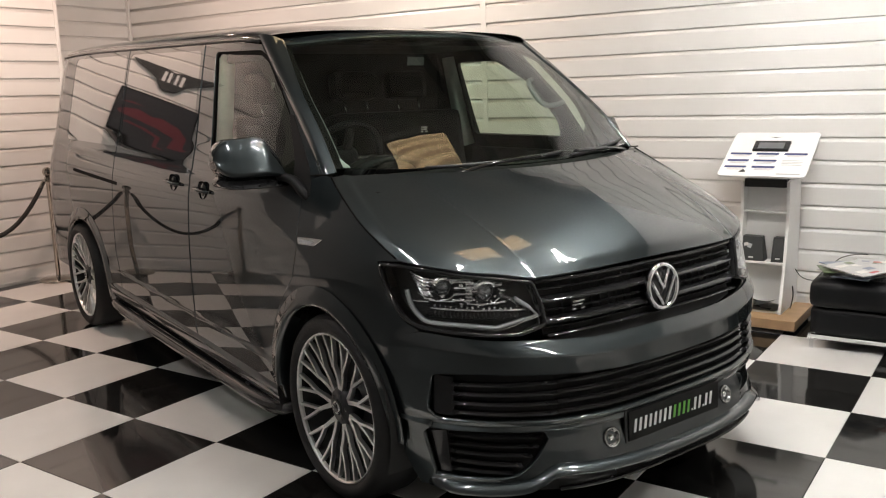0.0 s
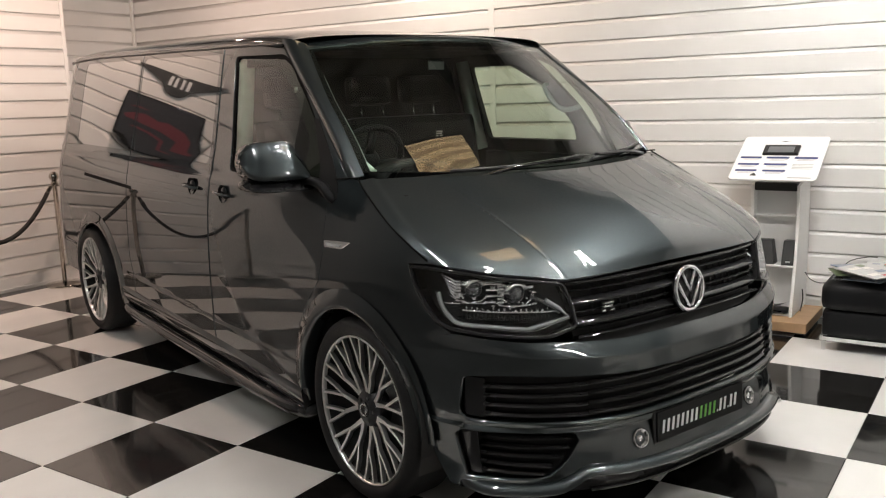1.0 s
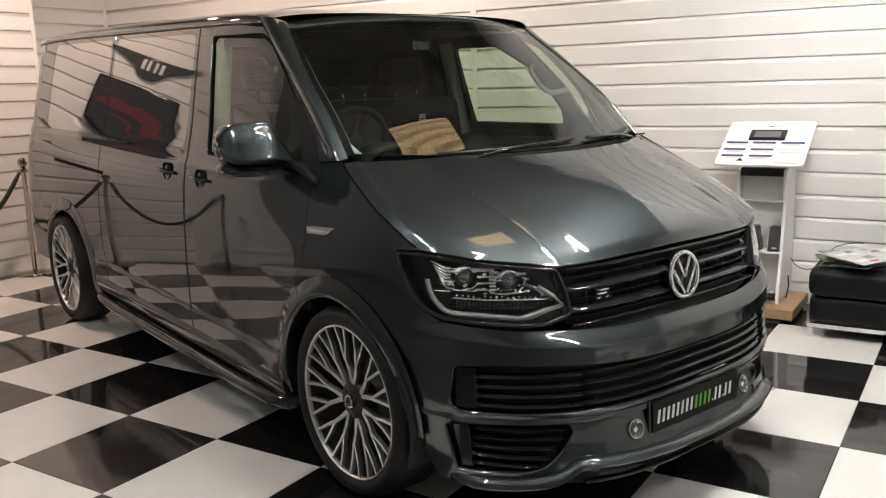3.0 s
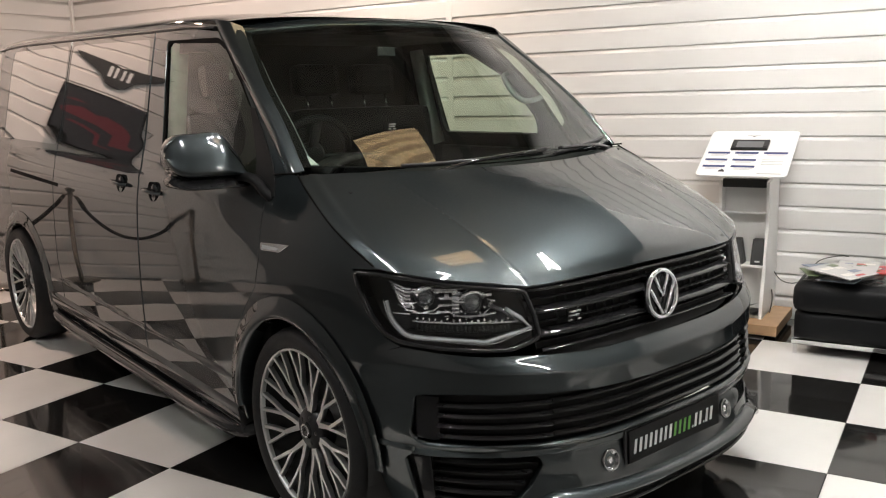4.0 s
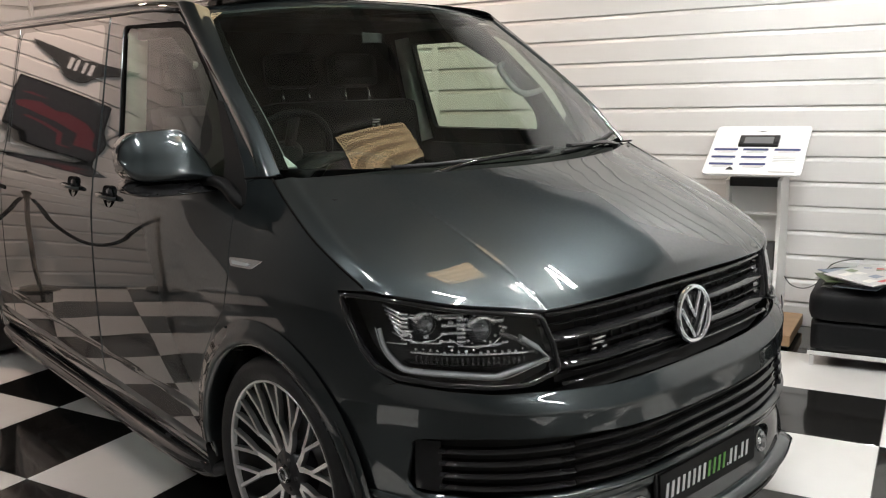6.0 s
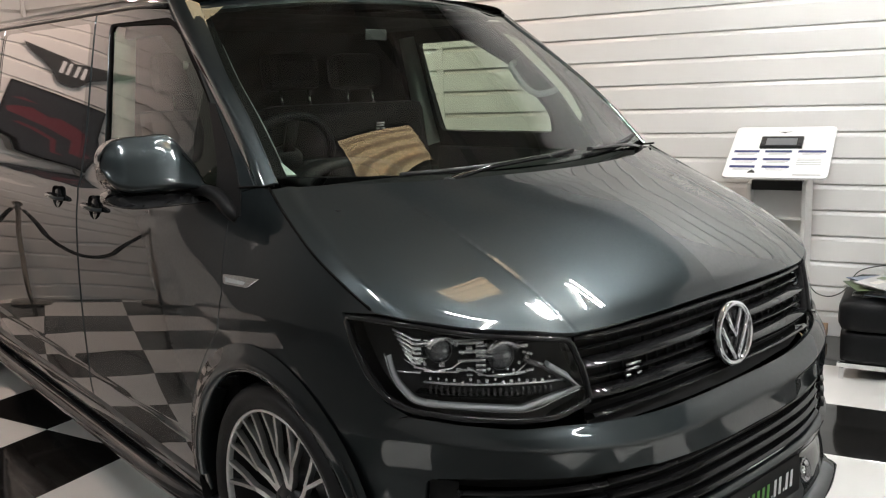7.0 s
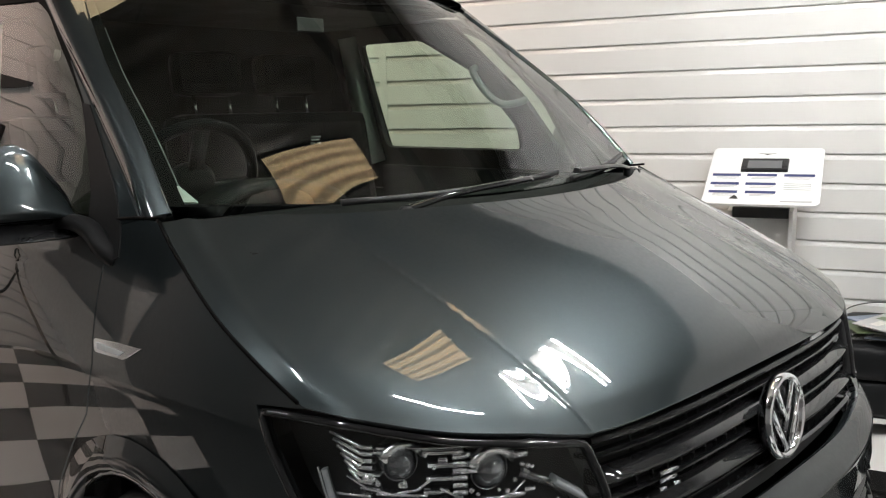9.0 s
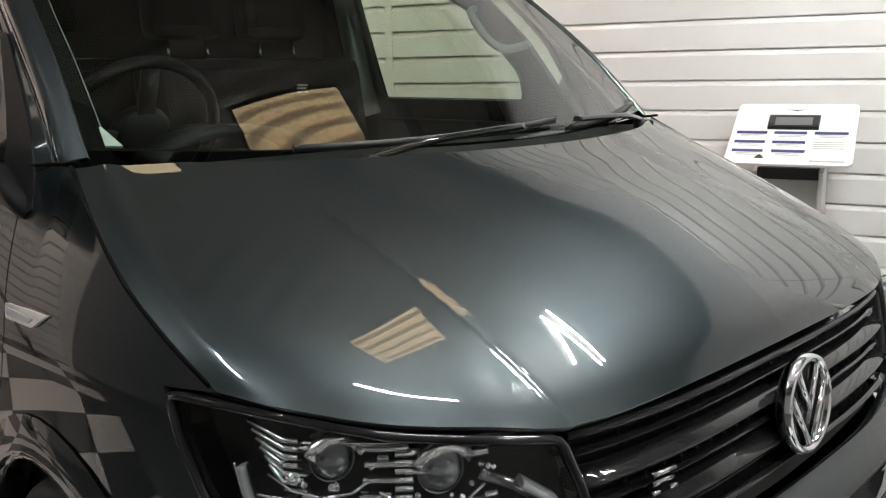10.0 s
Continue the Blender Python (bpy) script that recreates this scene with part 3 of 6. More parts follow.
parts = {}
parts["wing"] = both(lambda m: patch("front_wing", hull, uz(wing_outline), PAINT, van, mirror=m, step=(0.03, 0.03), label="dark grey front wing"))
parts["door"] = both(lambda m: patch("front_door", hull, uz(door_outline), PAINT, van, [uz(far_front_window if m else front_window)], mirror=m, step=(0.05, 0.014), label="dark grey cab door"))
parts["slide"] = both(lambda m: patch("sliding_door", hull, uz(slide_outline), PAINT, van, [uz(slide_window)], mirror=m, step=(0.06, 0.014), label="dark grey sliding side door"))
parts["quarter"] = both(lambda m: patch("rear_quarter", hull, uz(quarter_outline), PAINT, van, [uz(rear_window)], mirror=m, step=(0.06, 0.014), label="dark grey rear side panel"))
# panes with their rubber seals
for key, window, glass_mat in (("door", front_window, DOOR_GLASS), ("slide", slide_window, PRIVACY), ("quarter", rear_window, PRIVACY)):
    for far in (False, True):
        panel = parts[key][far]
        if key == "door" and far:
            window = far_front_window
        c = Vector((sum(p[0] for p in window) / len(window), sum(p[1] for p in window) / len(window)))
        grown = [tuple(c + (Vector(p) - c) * 1.004) for p in window]
        small = [tuple(Vector(p) + (c - Vector(p)).normalized() * 0.020) for p in window]
        patch("window_seal", hull, uz(grown), GLOSS_BLACK if key != "door" else SCREEN_PRINT, panel, [uz(small)], mirror=far, lift=-0.004, thick=0.01, step=(0.06, 0.05))
        patch("window_pane", hull, uz([tuple(c + (Vector(p) - c) * 0.999) for p in window]), glass_mat, panel, mirror=far, lift=-0.010 if key == "door" else -0.001, thick=0.0, step=(0.06, 0.05), label="see-through tinted pane" if key == "door" else "dark privacy glass pane")

# roof
front_edge = [(-0.785, 0.0), (-0.765, 0.12), (-0.72, 0.25), (-0.672, 0.45), (-0.62, 0.75), (-0.61, 1.0)]
parts["roof"] = both(lambda m: patch("roof_panel", roof_flat, front_edge + [(REAR, 1.0), (REAR, 0.0)], PAINT, van, mirror=m, step=(0.06, 0.012), thick=0.0, label="dark grey roof skin"))
for far in (False, True):
    patch("windscreen_pillar", pillar_skin, [(-0.02, 0), (1.05, 0), (1.05, 1), (-0.05, 1)], PAINT, van, mirror=far, step=(0.05, 0.1), thick=0.01, label="dark grey windscreen pillar")
    bm = bmesh.new()
    line = [Vector((x, -half_width(x, EAVE(x)) - 0.002, EAVE(x) - 0.006)) for x in [REAR + 0.03 + i * 0.1 for i in range(36)]]
    sweep(bm, line, ring(0.007, 6))
    if far:
        bmesh.ops.scale(bm, vec=(1, -1, 1), verts=bm.verts[:])
        bmesh.ops.reverse_faces(bm, faces=bm.faces[:])
    part("roof_gutter", bm, SATIN_BLACK, van)

# tail, floor pan and inner panels
# rounded roof edge over the windscreen
ROOF_FRONT = spline([(0.0, -0.61), (0.30, -0.622), (0.45, -0.645), (0.58, -0.675), (0.66, -0.70), (0.72, -0.725)])
for far in (False, True):
    bm, rows = bmesh.new(), []
    for i in range(15):
        a = Vector(SCREEN_TOP(1.02 * i / 14))
        x = ROOF_FRONT(abs(a.y)) - 0.05
        v = math.sqrt(max(0.0, 1 - abs(a.y) / half_width(x, EAVE(x))))
        c = Vector(roof_flat(x, v)) - Vector((0, 0, 0.022 * ease(0.40, 0.70, abs(a.y))))
        b = Vector((a.x - (c.z + 0.002 - a.z) * 1.7, a.y, c.z + 0.002))
        row = [a + Vector((0.004, 0, -0.010)), a]
        for k in range(1, 9):
            t = k / 8
            row.append(a * (1 - t) ** 2 + b * 2 * t * (1 - t) + c * t * t + Vector((0, 0, 0.0015 * (1 - t))))
        rows.append([bm.verts.new((p.x, -p.y if far else p.y, p.z)) for p in row])
    for r0, r1 in zip(rows, rows[1:]):
        for k in range(9):
            bm.faces.new((r0[k], r0[k + 1], r1[k + 1], r1[k])).smooth = True
    bmesh.ops.recalc_face_normals(bm, faces=bm.faces[:])
    part("roof_edge", bm, PAINT, van, "dark grey roof edge over the windscreen")
bm = bmesh.new()
ys = [-1, -0.8, -0.4, 0, 0.4, 0.8, 1]
tail = [[bm.verts.new((REAR - 0.05 * (1 - abs(t) ** 3) * (0.5 + 0.5 * ease(0.3, 1.2, z)), t * half_width(REAR, z) * 0.998, z)) for t in ys] for z in (0.36, 0.7, 1.0, 1.3, 1.6, 1.83)]
for r0, r1 in zip(tail, tail[1:]):
    for j in range(len(ys) - 1):
        bm.faces.new((r0[j], r0[j + 1], r1[j + 1], r1[j])).smooth = True
part("tailgate", bm, PAINT, van, "dark grey tailgate")
bm = bmesh.new()
line = [(REAR + 0.02, y, 1.875 - 0.05 * abs(y) ** 2) for y in (-0.66, -0.4, 0, 0.4, 0.66)]
sweep(bm, line, [(-0.10, -0.02), (0.08, -0.012), (0.08, 0.012), (-0.10, 0.004)])
part("roof_spoiler", bm, PAINT, van, "small dark grey roof spoiler")
part("floor_pan", boxed(-4.2, -0.70, 0.28, 0.55, 0.70, 0.36), CAVITY, van)
# panel added behind the seats so that the cabin stays dark
part("cabin_dark_panel", boxed(-1.56, -0.74, 0.36, -1.52, 0.74, 1.74), TRIM_DARK, van, "dark panel added behind the seats to keep the cabin black")
part("roof_lining", boxed(-1.5, -0.66, 1.735, -0.76, 0.66, 1.75), TRIM_DARK, van)

# front bumper with its openings
BUMP_TOP = [(0.24, 0.672), (0.33, 0.715), (0.379, 0.738), (0.448, 0.728), (0.536, 0.712), (0.588, 0.708), (0.644, 0.699), (0.759, 0.684), (0.90, 0.680), (1.0, 0.680)]
BUMP_LOW = [(0.362, 0.195), (0.40, 0.20), (0.56, 0.24), (0.603, 0.246), (0.65, 0.293), (0.714, 0.288), (0.90, 0.279), (1.0, 0.277)]


def two(points):
    """An outline from the near side to the middle, carried on to the far side."""
    return points + [(2 - u, z) for u, z in points[::-1] if u < 0.9999]


arch_front = [(0.335, 0.27), (0.296, 0.40), (0.283, 0.44), (0.279, 0.49), (0.262, 0.60)]
bump_outline = two(BUMP_TOP) + [(2 - u, z) for u, z in arch_front[::-1]] + two(BUMP_LOW)[::-1] + arch_front
intake = rounded([(0.388, 0.47), (0.402, 0.600), (0.503, 0.608), (0.678, 0.594), (0.907, 0.579), (1.093, 0.579), (1.322, 0.594), (1.497, 0.608), (1.598, 0.600), (1.612, 0.47), (1.585, 0.44), (1.448, 0.452), (1.338, 0.452), (1.193, 0.449), (0.807, 0.449), (0.662, 0.452), (0.552, 0.452), (0.415, 0.44)], 0.02, 3)
side_intake = rounded([(0.376, 0.388), (0.400, 0.236), (0.545, 0.252), (0.578, 0.268), (0.612, 0.318), (0.640, 0.386), (0.628, 0.410), (0.500, 0.414), (0.392, 0.408)], 0.008, 2)
far_intake = [(2 - u, z) for u, z in side_intake]


def ledge_rise(u, v):
    """How far the ledge lies above its height of 0.69 at u."""
    return (LEDGE(min(u, 2 - u)) - 0.690) * ease(0.54, 0.63, v) * (1 - ease(0.75, 0.88, v))


def bumper_skin(u, v):
    """The hull, with rows that run along the ledge."""
    return hull(u, v + ledge_rise(u, v))


def along_ledge(points):
    out = []
    for u, z in points:
        v = z
        for _ in range(12):
            v = z - ledge_rise(u, v)
        out.append((u, v))
    return out


bumper = patch("front_bumper", bumper_skin, along_ledge(bump_outline), PAINT, van, [along_ledge(h) for h in (intake, side_intake, far_intake)], step=(0.02, 0.004), thick=0.03, label="dark grey front bumper with body kit")


def hull_rail(name, u0, u1, z, d, height, depth, mat, parent, lean=False, label=""):
    """A slat that follows the hull at height z, d outside it; lean: with a broad face that slopes up and back."""
    bm, n = bmesh.new(), max(4, int(abs(u1 - u0) / 0.03))
    zz = (lambda u: z(u)) if callable(z) else (lambda u: z)
    rows, g = [], height / 2
    section = ((-depth, -g), (-depth, g), (-0.9 * g, g), (-0.35 * g, 0.8 * g), (-0.05 * g, 0.35 * g), (0, -0.1 * g), (-0.2 * g, -0.6 * g), (-0.8 * g, -g))
    if lean:
        section = ((-depth, -g), (-depth, 0.9 * g), (-1.9 * g, g), (-1.5 * g, 0.92 * g), (-0.25 * g, -0.38 * g), (0, -0.65 * g), (-0.15 * g, -0.9 * g), (-0.6 * g, -g))
    for i in range(n + 1):
        u = u0 + (u1 - u0) * i / n
        h = zz(u)
        rows.append([bm.verts.new(hull_out(u, h + t, d + s)) for s, t in section])
    for r0, r1 in zip(rows, rows[1:]):
        for j in range(8):
            bm.faces.new((r0[j], r0[(j + 1) % 8], r1[(j + 1) % 8], r1[j])).smooth = 1 < j < 7
    bm.faces.new(rows[0])
    bm.faces.new(rows[-1][::-1])
    bmesh.ops.recalc_face_normals(bm, faces=bm.faces[:])
    return part(name, bm, mat, parent, label)


# upper intake with louvres
patch("intake_backing", hull, [(0.36, 0.42), (0.36, 0.625), (1.64, 0.625), (1.64, 0.42)], CAVITY, bumper, lift=-0.06, thick=0.0, step=(0.03, 0.05))
for i in range(4):
    z = 0.476 + 0.031 * i
    for a, b in ((0.44, 0.66), (0.66, 1.34), (1.34, 1.56)):
        hull_rail("louvre", a + 0.002, b - 0.002, z, -0.006 if a < 0.6 or a > 1.3 else -0.014, 0.011, 0.03, GLOSS_BLACK, bumper, lean=True)
for a in (0.402, 1.598):
    b = 0.445 if a < 1 else 1.555
    patch("blank_panel", hull, [(a, 0.46), (a, 0.592), (b, 0.592), (b, 0.46)] if a < 1 else [(b, 0.46), (b, 0.592), (a, 0.592), (a, 0.46)], GLOSS_BLACK, bumper, lift=-0.015, thick=0.01, step=(0.02, 0.03))
# lower corner intakes
for far in (False, True):
    w = (lambda u: 2 - u) if far else (lambda u: u)
    patch("intake_backing", hull, [(w(0.37), 0.22), (w(0.37), 0.43), (w(0.66), 0.43), (w(0.66), 0.22)], CAVITY, bumper, lift=-0.05, thick=0.0, step=(0.03, 0.05))
    for z, end in ((0.268, 0.565), (0.298, 0.585), (0.330, 0.605), (0.362, 0.62), (0.392, 0.63)):
        hull_rail("louvre", w(0.43), w(end), z, -0.014, 0.012, 0.03, GLOSS_BLACK, bumper, lean=True)
    patch("blank_panel", hull, [(w(a), b) for a, b in ((0.392, 0.39), (0.41, 0.25), (0.432, 0.25), (0.425, 0.40))], GLOSS_BLACK, bumper, lift=-0.018, thick=0.01, step=(0.02, 0.03))
    # bright upper ledge of the kit
    hull_rail("kit_ledge", w(0.284), w(0.40), lambda u: 0.442 - 0.10 * (w(u) - 0.284), 0.012, 0.026, 0.03, PAINT, bumper, lean=True)
hull_rail("kit_ledge", 0.395, 1.605, lambda u: 0.424 + 0.008 * ease(0.4, 0.6, min(u, 2 - u)), 0.014, 0.026, 0.03, PAINT, bumper, lean=True)
LIP = spline([(0.27, 0.200), (0.40, 0.206), (0.54, 0.218), (0.603, 0.234), (0.65, 0.276), (0.72, 0.272), (0.9, 0.262), (1.0, 0.260)])
bm = bmesh.new()
rows = []
for i in range(61):
    u = 0.383 + 1.195 * i / 60
    z, grow = LIP(min(u, 2 - u)), ease(0.375, 0.46, min(u, 2 - u))
    rows.append([bm.verts.new(hull_out(u, z, d * (grow if d > 0 else 1)) + Vector((0, 0, t))) for d, t in ((-0.04, 0.026), (0.004, 0.024), (0.018, 0.018), (0.030, 0.009), (0.036, 0.001), (0.036, -0.006), (0.029, -0.010), (-0.05, -0.011))])
for r0, r1 in zip(rows, rows[1:]):
    for j in range(7):
        bm.faces.new((r0[j], r0[j + 1], r1[j + 1], r1[j])).smooth = True
bm.faces.new(rows[0])
bm.faces.new(rows[-1][::-1])
bmesh.ops.recalc_face_normals(bm, faces=bm.faces[:])
part("lip", bm, PAINT, bumper, "grey bumper lip with a bright upper edge")
hull_rail("splitter", 0.66, 1.34, lambda u: 0.214, 0.006, 0.012, 0.09, GLOSS_BLACK, bumper, label="black front splitter")
patch("lip_skirt", hull, two([(0.60, 0.236), (0.655, 0.27), (0.9, 0.256), (1.0, 0.252)]) + two([(0.62, 0.21), (0.9, 0.21), (1.0, 0.21)])[::-1], GLOSS_BLACK, bumper, lift=-0.01, step=(0.03, 0.02))
# tow cover, sensors and fog lamps
for u in (0.685, 1.315):
    patch("tow_cover", hull, loop_of([(u - 0.022, 0.40), (u + 0.022, 0.40), (u + 0.024, 0.437), (u - 0.024, 0.437)], 3), PAINT, bumper, lift=0.003, thick=0.006, step=(0.02, 0.02))
for u in (0.789, 1.211):
    p, q = hull_out(u, 0.355, 0.006), hull_out(u, 0.355, 0.1)
    m = Matrix.Translation(p) @ (q - p).to_track_quat("Z", "Y").to_matrix().to_4x4()
    fog = part("fog_lamp", lathe(bmesh.new(), [(0.0, -0.014), (0.014, -0.012), (0.025, -0.004), (0.029, 0.001), (0.033, 0.003), (0.036, -0.002), (0.036, -0.02)], 28, m=m), LAMP_GREY, bumper, "small round lamp")
    part("bulb", lathe(bmesh.new(), [(0.0, 0.0), (0.010, -0.002), (0.014, -0.010)], 16, m=m), CHROME, fog)

# registration plate with plain bars
plate_m = Matrix.Translation(hull_out(1.0, 0.378, 0.010)) @ pose(0, 0, 0, 90, 0, 90) @ pose(0, 0, 0, -2, 0, 0)
plate_bm = box(bmesh.new(), -0.252, -0.054, -0.004, 0.252, 0.054, 0.004, 0.003, plate_m)
plate = part("number_plate", plate_bm, PLATE_BLACK, bumper, "black plate with white and green bars")
part("plate_frame", box(bmesh.new(), -0.262, -0.062, -0.012, 0.262, 0.062, -0.003, 0.004, plate_m), SATIN_BLACK, plate)
x = -0.225
for i in range(18):
    narrow = i in (12, 15)
    w = 0.006 if narrow else 0.012
    h = 0.008 if narrow else 0.046
    mat = PLATE_GREEN if 8 <= i < 12 else PLATE_WHITE
    lean = Matrix(((1, 0.16, 0, 0), (0, 1, 0, 0), (0, 0, 1, 0), (0, 0, 0, 1)))
    part("bar", box(bmesh.new(), x, -0.026, 0.0, x + w, -0.026 + h, 0.0052, m=plate_m @ lean), mat, plate)
    x += w + (0.006 if narrow else 0.0145)

# grille
grille_frame = two([(0.650, 0.703), (0.72, 0.692), (0.90, 0.687), (1.0, 0.686)])
grille_top = [(2 - u, z) for u, z in two([(0.617, 0.894), (0.72, 0.893), (0.90, 0.894), (1.0, 0.896)])]
grille = patch("grille", hull, grille_frame + grille_top, CAVITY, van, lift=-0.045, thick=0.0, step=(0.03, 0.03), label="gloss black grille with horizontal slats")
for z, height, d in ((0.712, 0.008, -0.008), (0.736, 0.006, -0.020), (0.760, 0.028, -0.004), (0.793, 0.007, -0.014), (0.830, 0.028, -0.004), (0.864, 0.008, -0.012)):
    k = 0.617 + 0.033 * (0.894 - z) / 0.19
    hull_rail("slat", k, 2 - k, z, d, height, 0.045, GLOSS_BLACK, grille, lean=True)
for k in range(22):
    u = 0.70 + 0.60 * k / 21
    hull_rail("mesh_post", u - 0.0015, u + 0.0015, 0.80, -0.036, 0.15, 0.006, SATIN_BLACK, grille)
hull_rail("top_strip", 0.62, 1.38, 0.889, -0.002, 0.012, 0.04, GLOSS_BLACK, grille)
p, q = hull_out(1.008, 0.797, 0.012), hull_out(1.008, 0.797, 0.2)
em = Matrix.Translation(p) @ pose(0, 0, 0, 90, 0, 90) @ pose(0, 0, 0, -6, 0, 0)
emblem = part("emblem", lathe(bmesh.new(), [(0.070, -0.006), (0.071, 0.006), (0.076, 0.011), (0.083, 0.009), (0.086, 0.0), (0.084, -0.012), (0.072, -0.012)], 48, m=em), CHROME, grille, "round chrome emblem")
part("emblem_back", lathe(bmesh.new(), [(0.0, -0.004), (0.074, -0.004), (0.074, -0.02)], 40, m=em), GLOSS_BLACK, emblem)
for a, b in (((-0.036, 0.060), (0.0, -0.008)), ((0.036, 0.060), (0.0, -0.008)), ((-0.064, 0.026), (-0.006, -0.066)), ((0.064, 0.026), (0.006, -0.066))):
    pa, pb = em @ Vector((*a, 0.003)), em @ Vector((*b, 0.003))
    bm = bmesh.new()
    sweep(bm, [pa, pb], [(-0.007, -0.005), (0.007, -0.005), (0.004, 0.005), (-0.004, 0.005)], up=em.to_3x3() @ Vector((0, 0, 1)))
    part("emblem_bar", bm, CHROME, emblem)
# small badge as a plain shape
bm = bmesh.new()
for a, b in (((-0.020, 0.012), (0.020, 0.012)), ((-0.022, 0.001), (0.014, 0.001)), ((-0.024, -0.012), (-0.010, -0.012)), ((0.006, -0.012), (0.020, -0.012))):
    sweep(bm, [hull_out(0.722 + a[0] * 0.8, 0.797 + a[1], 0.004), hull_out(0.722 + b[0] * 0.8, 0.797 + b[1], 0.004)], [(-0.003, -0.003), (0.003, -0.003), (0.003, 0.003), (-0.003, 0.003)])
part("badge", bm, CHROME, grille, "small chrome badge")

# headlights
LAMP = [(0.267, 0.953), (0.283, 0.893), (0.309, 0.823), (0.338, 0.774), (0.374, 0.751), (0.448, 0.738), (0.536, 0.724), (0.588, 0.721), (0.646, 0.745), (0.637, 0.817), (0.617, 0.892), (0.551, 0.908), (0.471, 0.924), (0.390, 0.944), (0.327, 0.952)]
DRL = [(0.345, 0.871), (0.355, 0.826), (0.373, 0.791), (0.397, 0.771), (0.459, 0.765), (0.537, 0.753), (0.590, 0.772), (0.625, 0.783), (0.609, 0.814), (0.579, 0.845)]
for far in (False, True):
    w = (lambda u: 2 - u) if far else (lambda u: u)
    side = -1 if far else 1
    lamp_out = rounded([(w(u), z) for u, z in LAMP], 0.012, 2)
    light = patch("headlight", hull, lamp_out, CAVITY, van, lift=-0.07, thick=0.0, step=(0.02, 0.02), label="headlight with dark housing and clear lens")
    mid = Vector((w(0.47), 0.84))
    inner = [tuple(Vector(p) + (mid - Vector(p)) * 0.035) for p in lamp_out]
    patch("bezel", hull, lamp_out, GLOSS_BLACK, light, [inner], lift=-0.004, thick=0.018, step=(0.02, 0.02))
    patch("lens", hull, inner, LENS, light, lift=-0.003, thick=0.0, step=(0.02, 0.02), label="clear lamp lens")
    # rounded rim added so that a tube glint runs round the lens
    part("glint_rim", sweep(bmesh.new(), [hull_out(u, z, -0.001) for u, z in inner], ring(0.007, 10), closed=True), GLOSS_BLACK, light)
    guide = curve_through([hull_out(w(u), z, -0.017) for u, z in DRL[:6]], 5) + [hull_out(w(u), z, -0.017) for u, z in DRL[6:8]] + [hull_out(w(u), z, -0.022) for u, z in DRL[8:]]
    # flat light guide with a brighter bead along its outer edge
    part("light_guide", sweep(bmesh.new(), guide, [(-0.004, -0.0135), (0.004, -0.0135), (0.006, 0.0), (0.004, 0.0135), (-0.004, 0.0135)], up=(0.75, -0.66 * side, 0.0)), LAMP_WHITE, light, "pale daytime running light guide")
    outer = [(u + (0.47 - u) * -0.05, z + (0.84 - z) * -0.09) for u, z in DRL[:8]]
    part("guide_edge", sweep(bmesh.new(), curve_through([hull_out(w(u), z, -0.013) for u, z in outer], 4), ring(0.0022, 6)), LAMP_CHROME, light)
    for u, z, r in ((0.420, 0.886, 0.029), (0.512, 0.872, 0.032)):
        p, q = hull_out(w(u), z, -0.036), hull_out(w(u), z, 0.1)
        m = Matrix.Translation(p) @ Vector((1, -0.35 * side, 0.0)).to_track_quat("Z", "Y").to_matrix().to_4x4()
        pr = part("projector", lathe(bmesh.new(), [(0.0, 0.030), (r * 0.45, 0.026), (r * 0.75, 0.016), (r * 0.9, 0.0)], 28, m=m), PROJECTOR, light)
        part("projector_ring", lathe(bmesh.new(), [(r * 0.9, -0.02), (r * 0.92, 0.004), (r * 0.97, 0.008), (r * 1.02, 0.002), (r * 1.03, -0.03)], 28, m=m), LAMP_GREY, pr)
        # faceted bright cap over the glass
        cap = [m @ Vector((r * 1.12 * math.cos(math.pi * k), r * 1.05 * math.sin(math.pi * k), 0.010)) for k in (0.12, 0.28, 0.42, 0.58, 0.74, 0.88)]
        part("reflector_hood", sweep(bmesh.new(), cap, [(-0.004, -0.016), (0.006, -0.016), (0.010, 0.008), (-0.003, 0.012)], up=m.to_3x3() @ Vector((0, 0, 1))), LAMP_CHROME, pr)
        lip = [hull_out(w(u + a), z + b, -0.014) for a, b in ((-0.050, -0.020), (-0.030, -0.037), (-0.004, -0.044), (0.020, -0.036), (0.034, -0.020))]
        part("reflector_lip", sweep(bmesh.new(), lip, ring(0.0022, 6)), LAMP_CHROME, pr)
        # stacked fins beside the glass, fanning outwards from the outer one
        for k in range(6):
            zz = z + 0.026 - 0.0105 * k
            if u < 0.45:
                fin = [(u - 0.068 + 0.004 * k, zz + 0.020), (u - 0.036, zz), (u - 0.024, zz)]
            else:
                fin = [(u - 0.038, zz), (u - 0.024, zz)]
            bm = sweep(bmesh.new(), [hull_out(w(a), b, -0.012) for a, b in fin], ring(0.0034, 8))
            part("fin", bm, LAMP_CHROME, pr)
            hull_rail("fin_web", w(fin[-2][0]), w(u - 0.023), zz - 0.005, -0.018, 0.004, 0.012, LAMP_GREY, pr)
    for ua, ub, zz, hh in ((0.445, 0.485, 0.905, 0.012), (0.45, 0.488, 0.885, 0.010), (0.452, 0.486, 0.866, 0.008), (0.535, 0.550, 0.892, 0.02), (0.40, 0.45, 0.842, 0.006), (0.492, 0.54, 0.832, 0.008), (0.36, 0.395, 0.838, 0.006), (0.43, 0.60, 0.912, 0.005)):
        hull_rail("reflector_facet", w(ua), w(ub), zz, -0.010, hh * 0.7, 0.03, LAMP_CHROME, light)
    pick = random.Random(5)
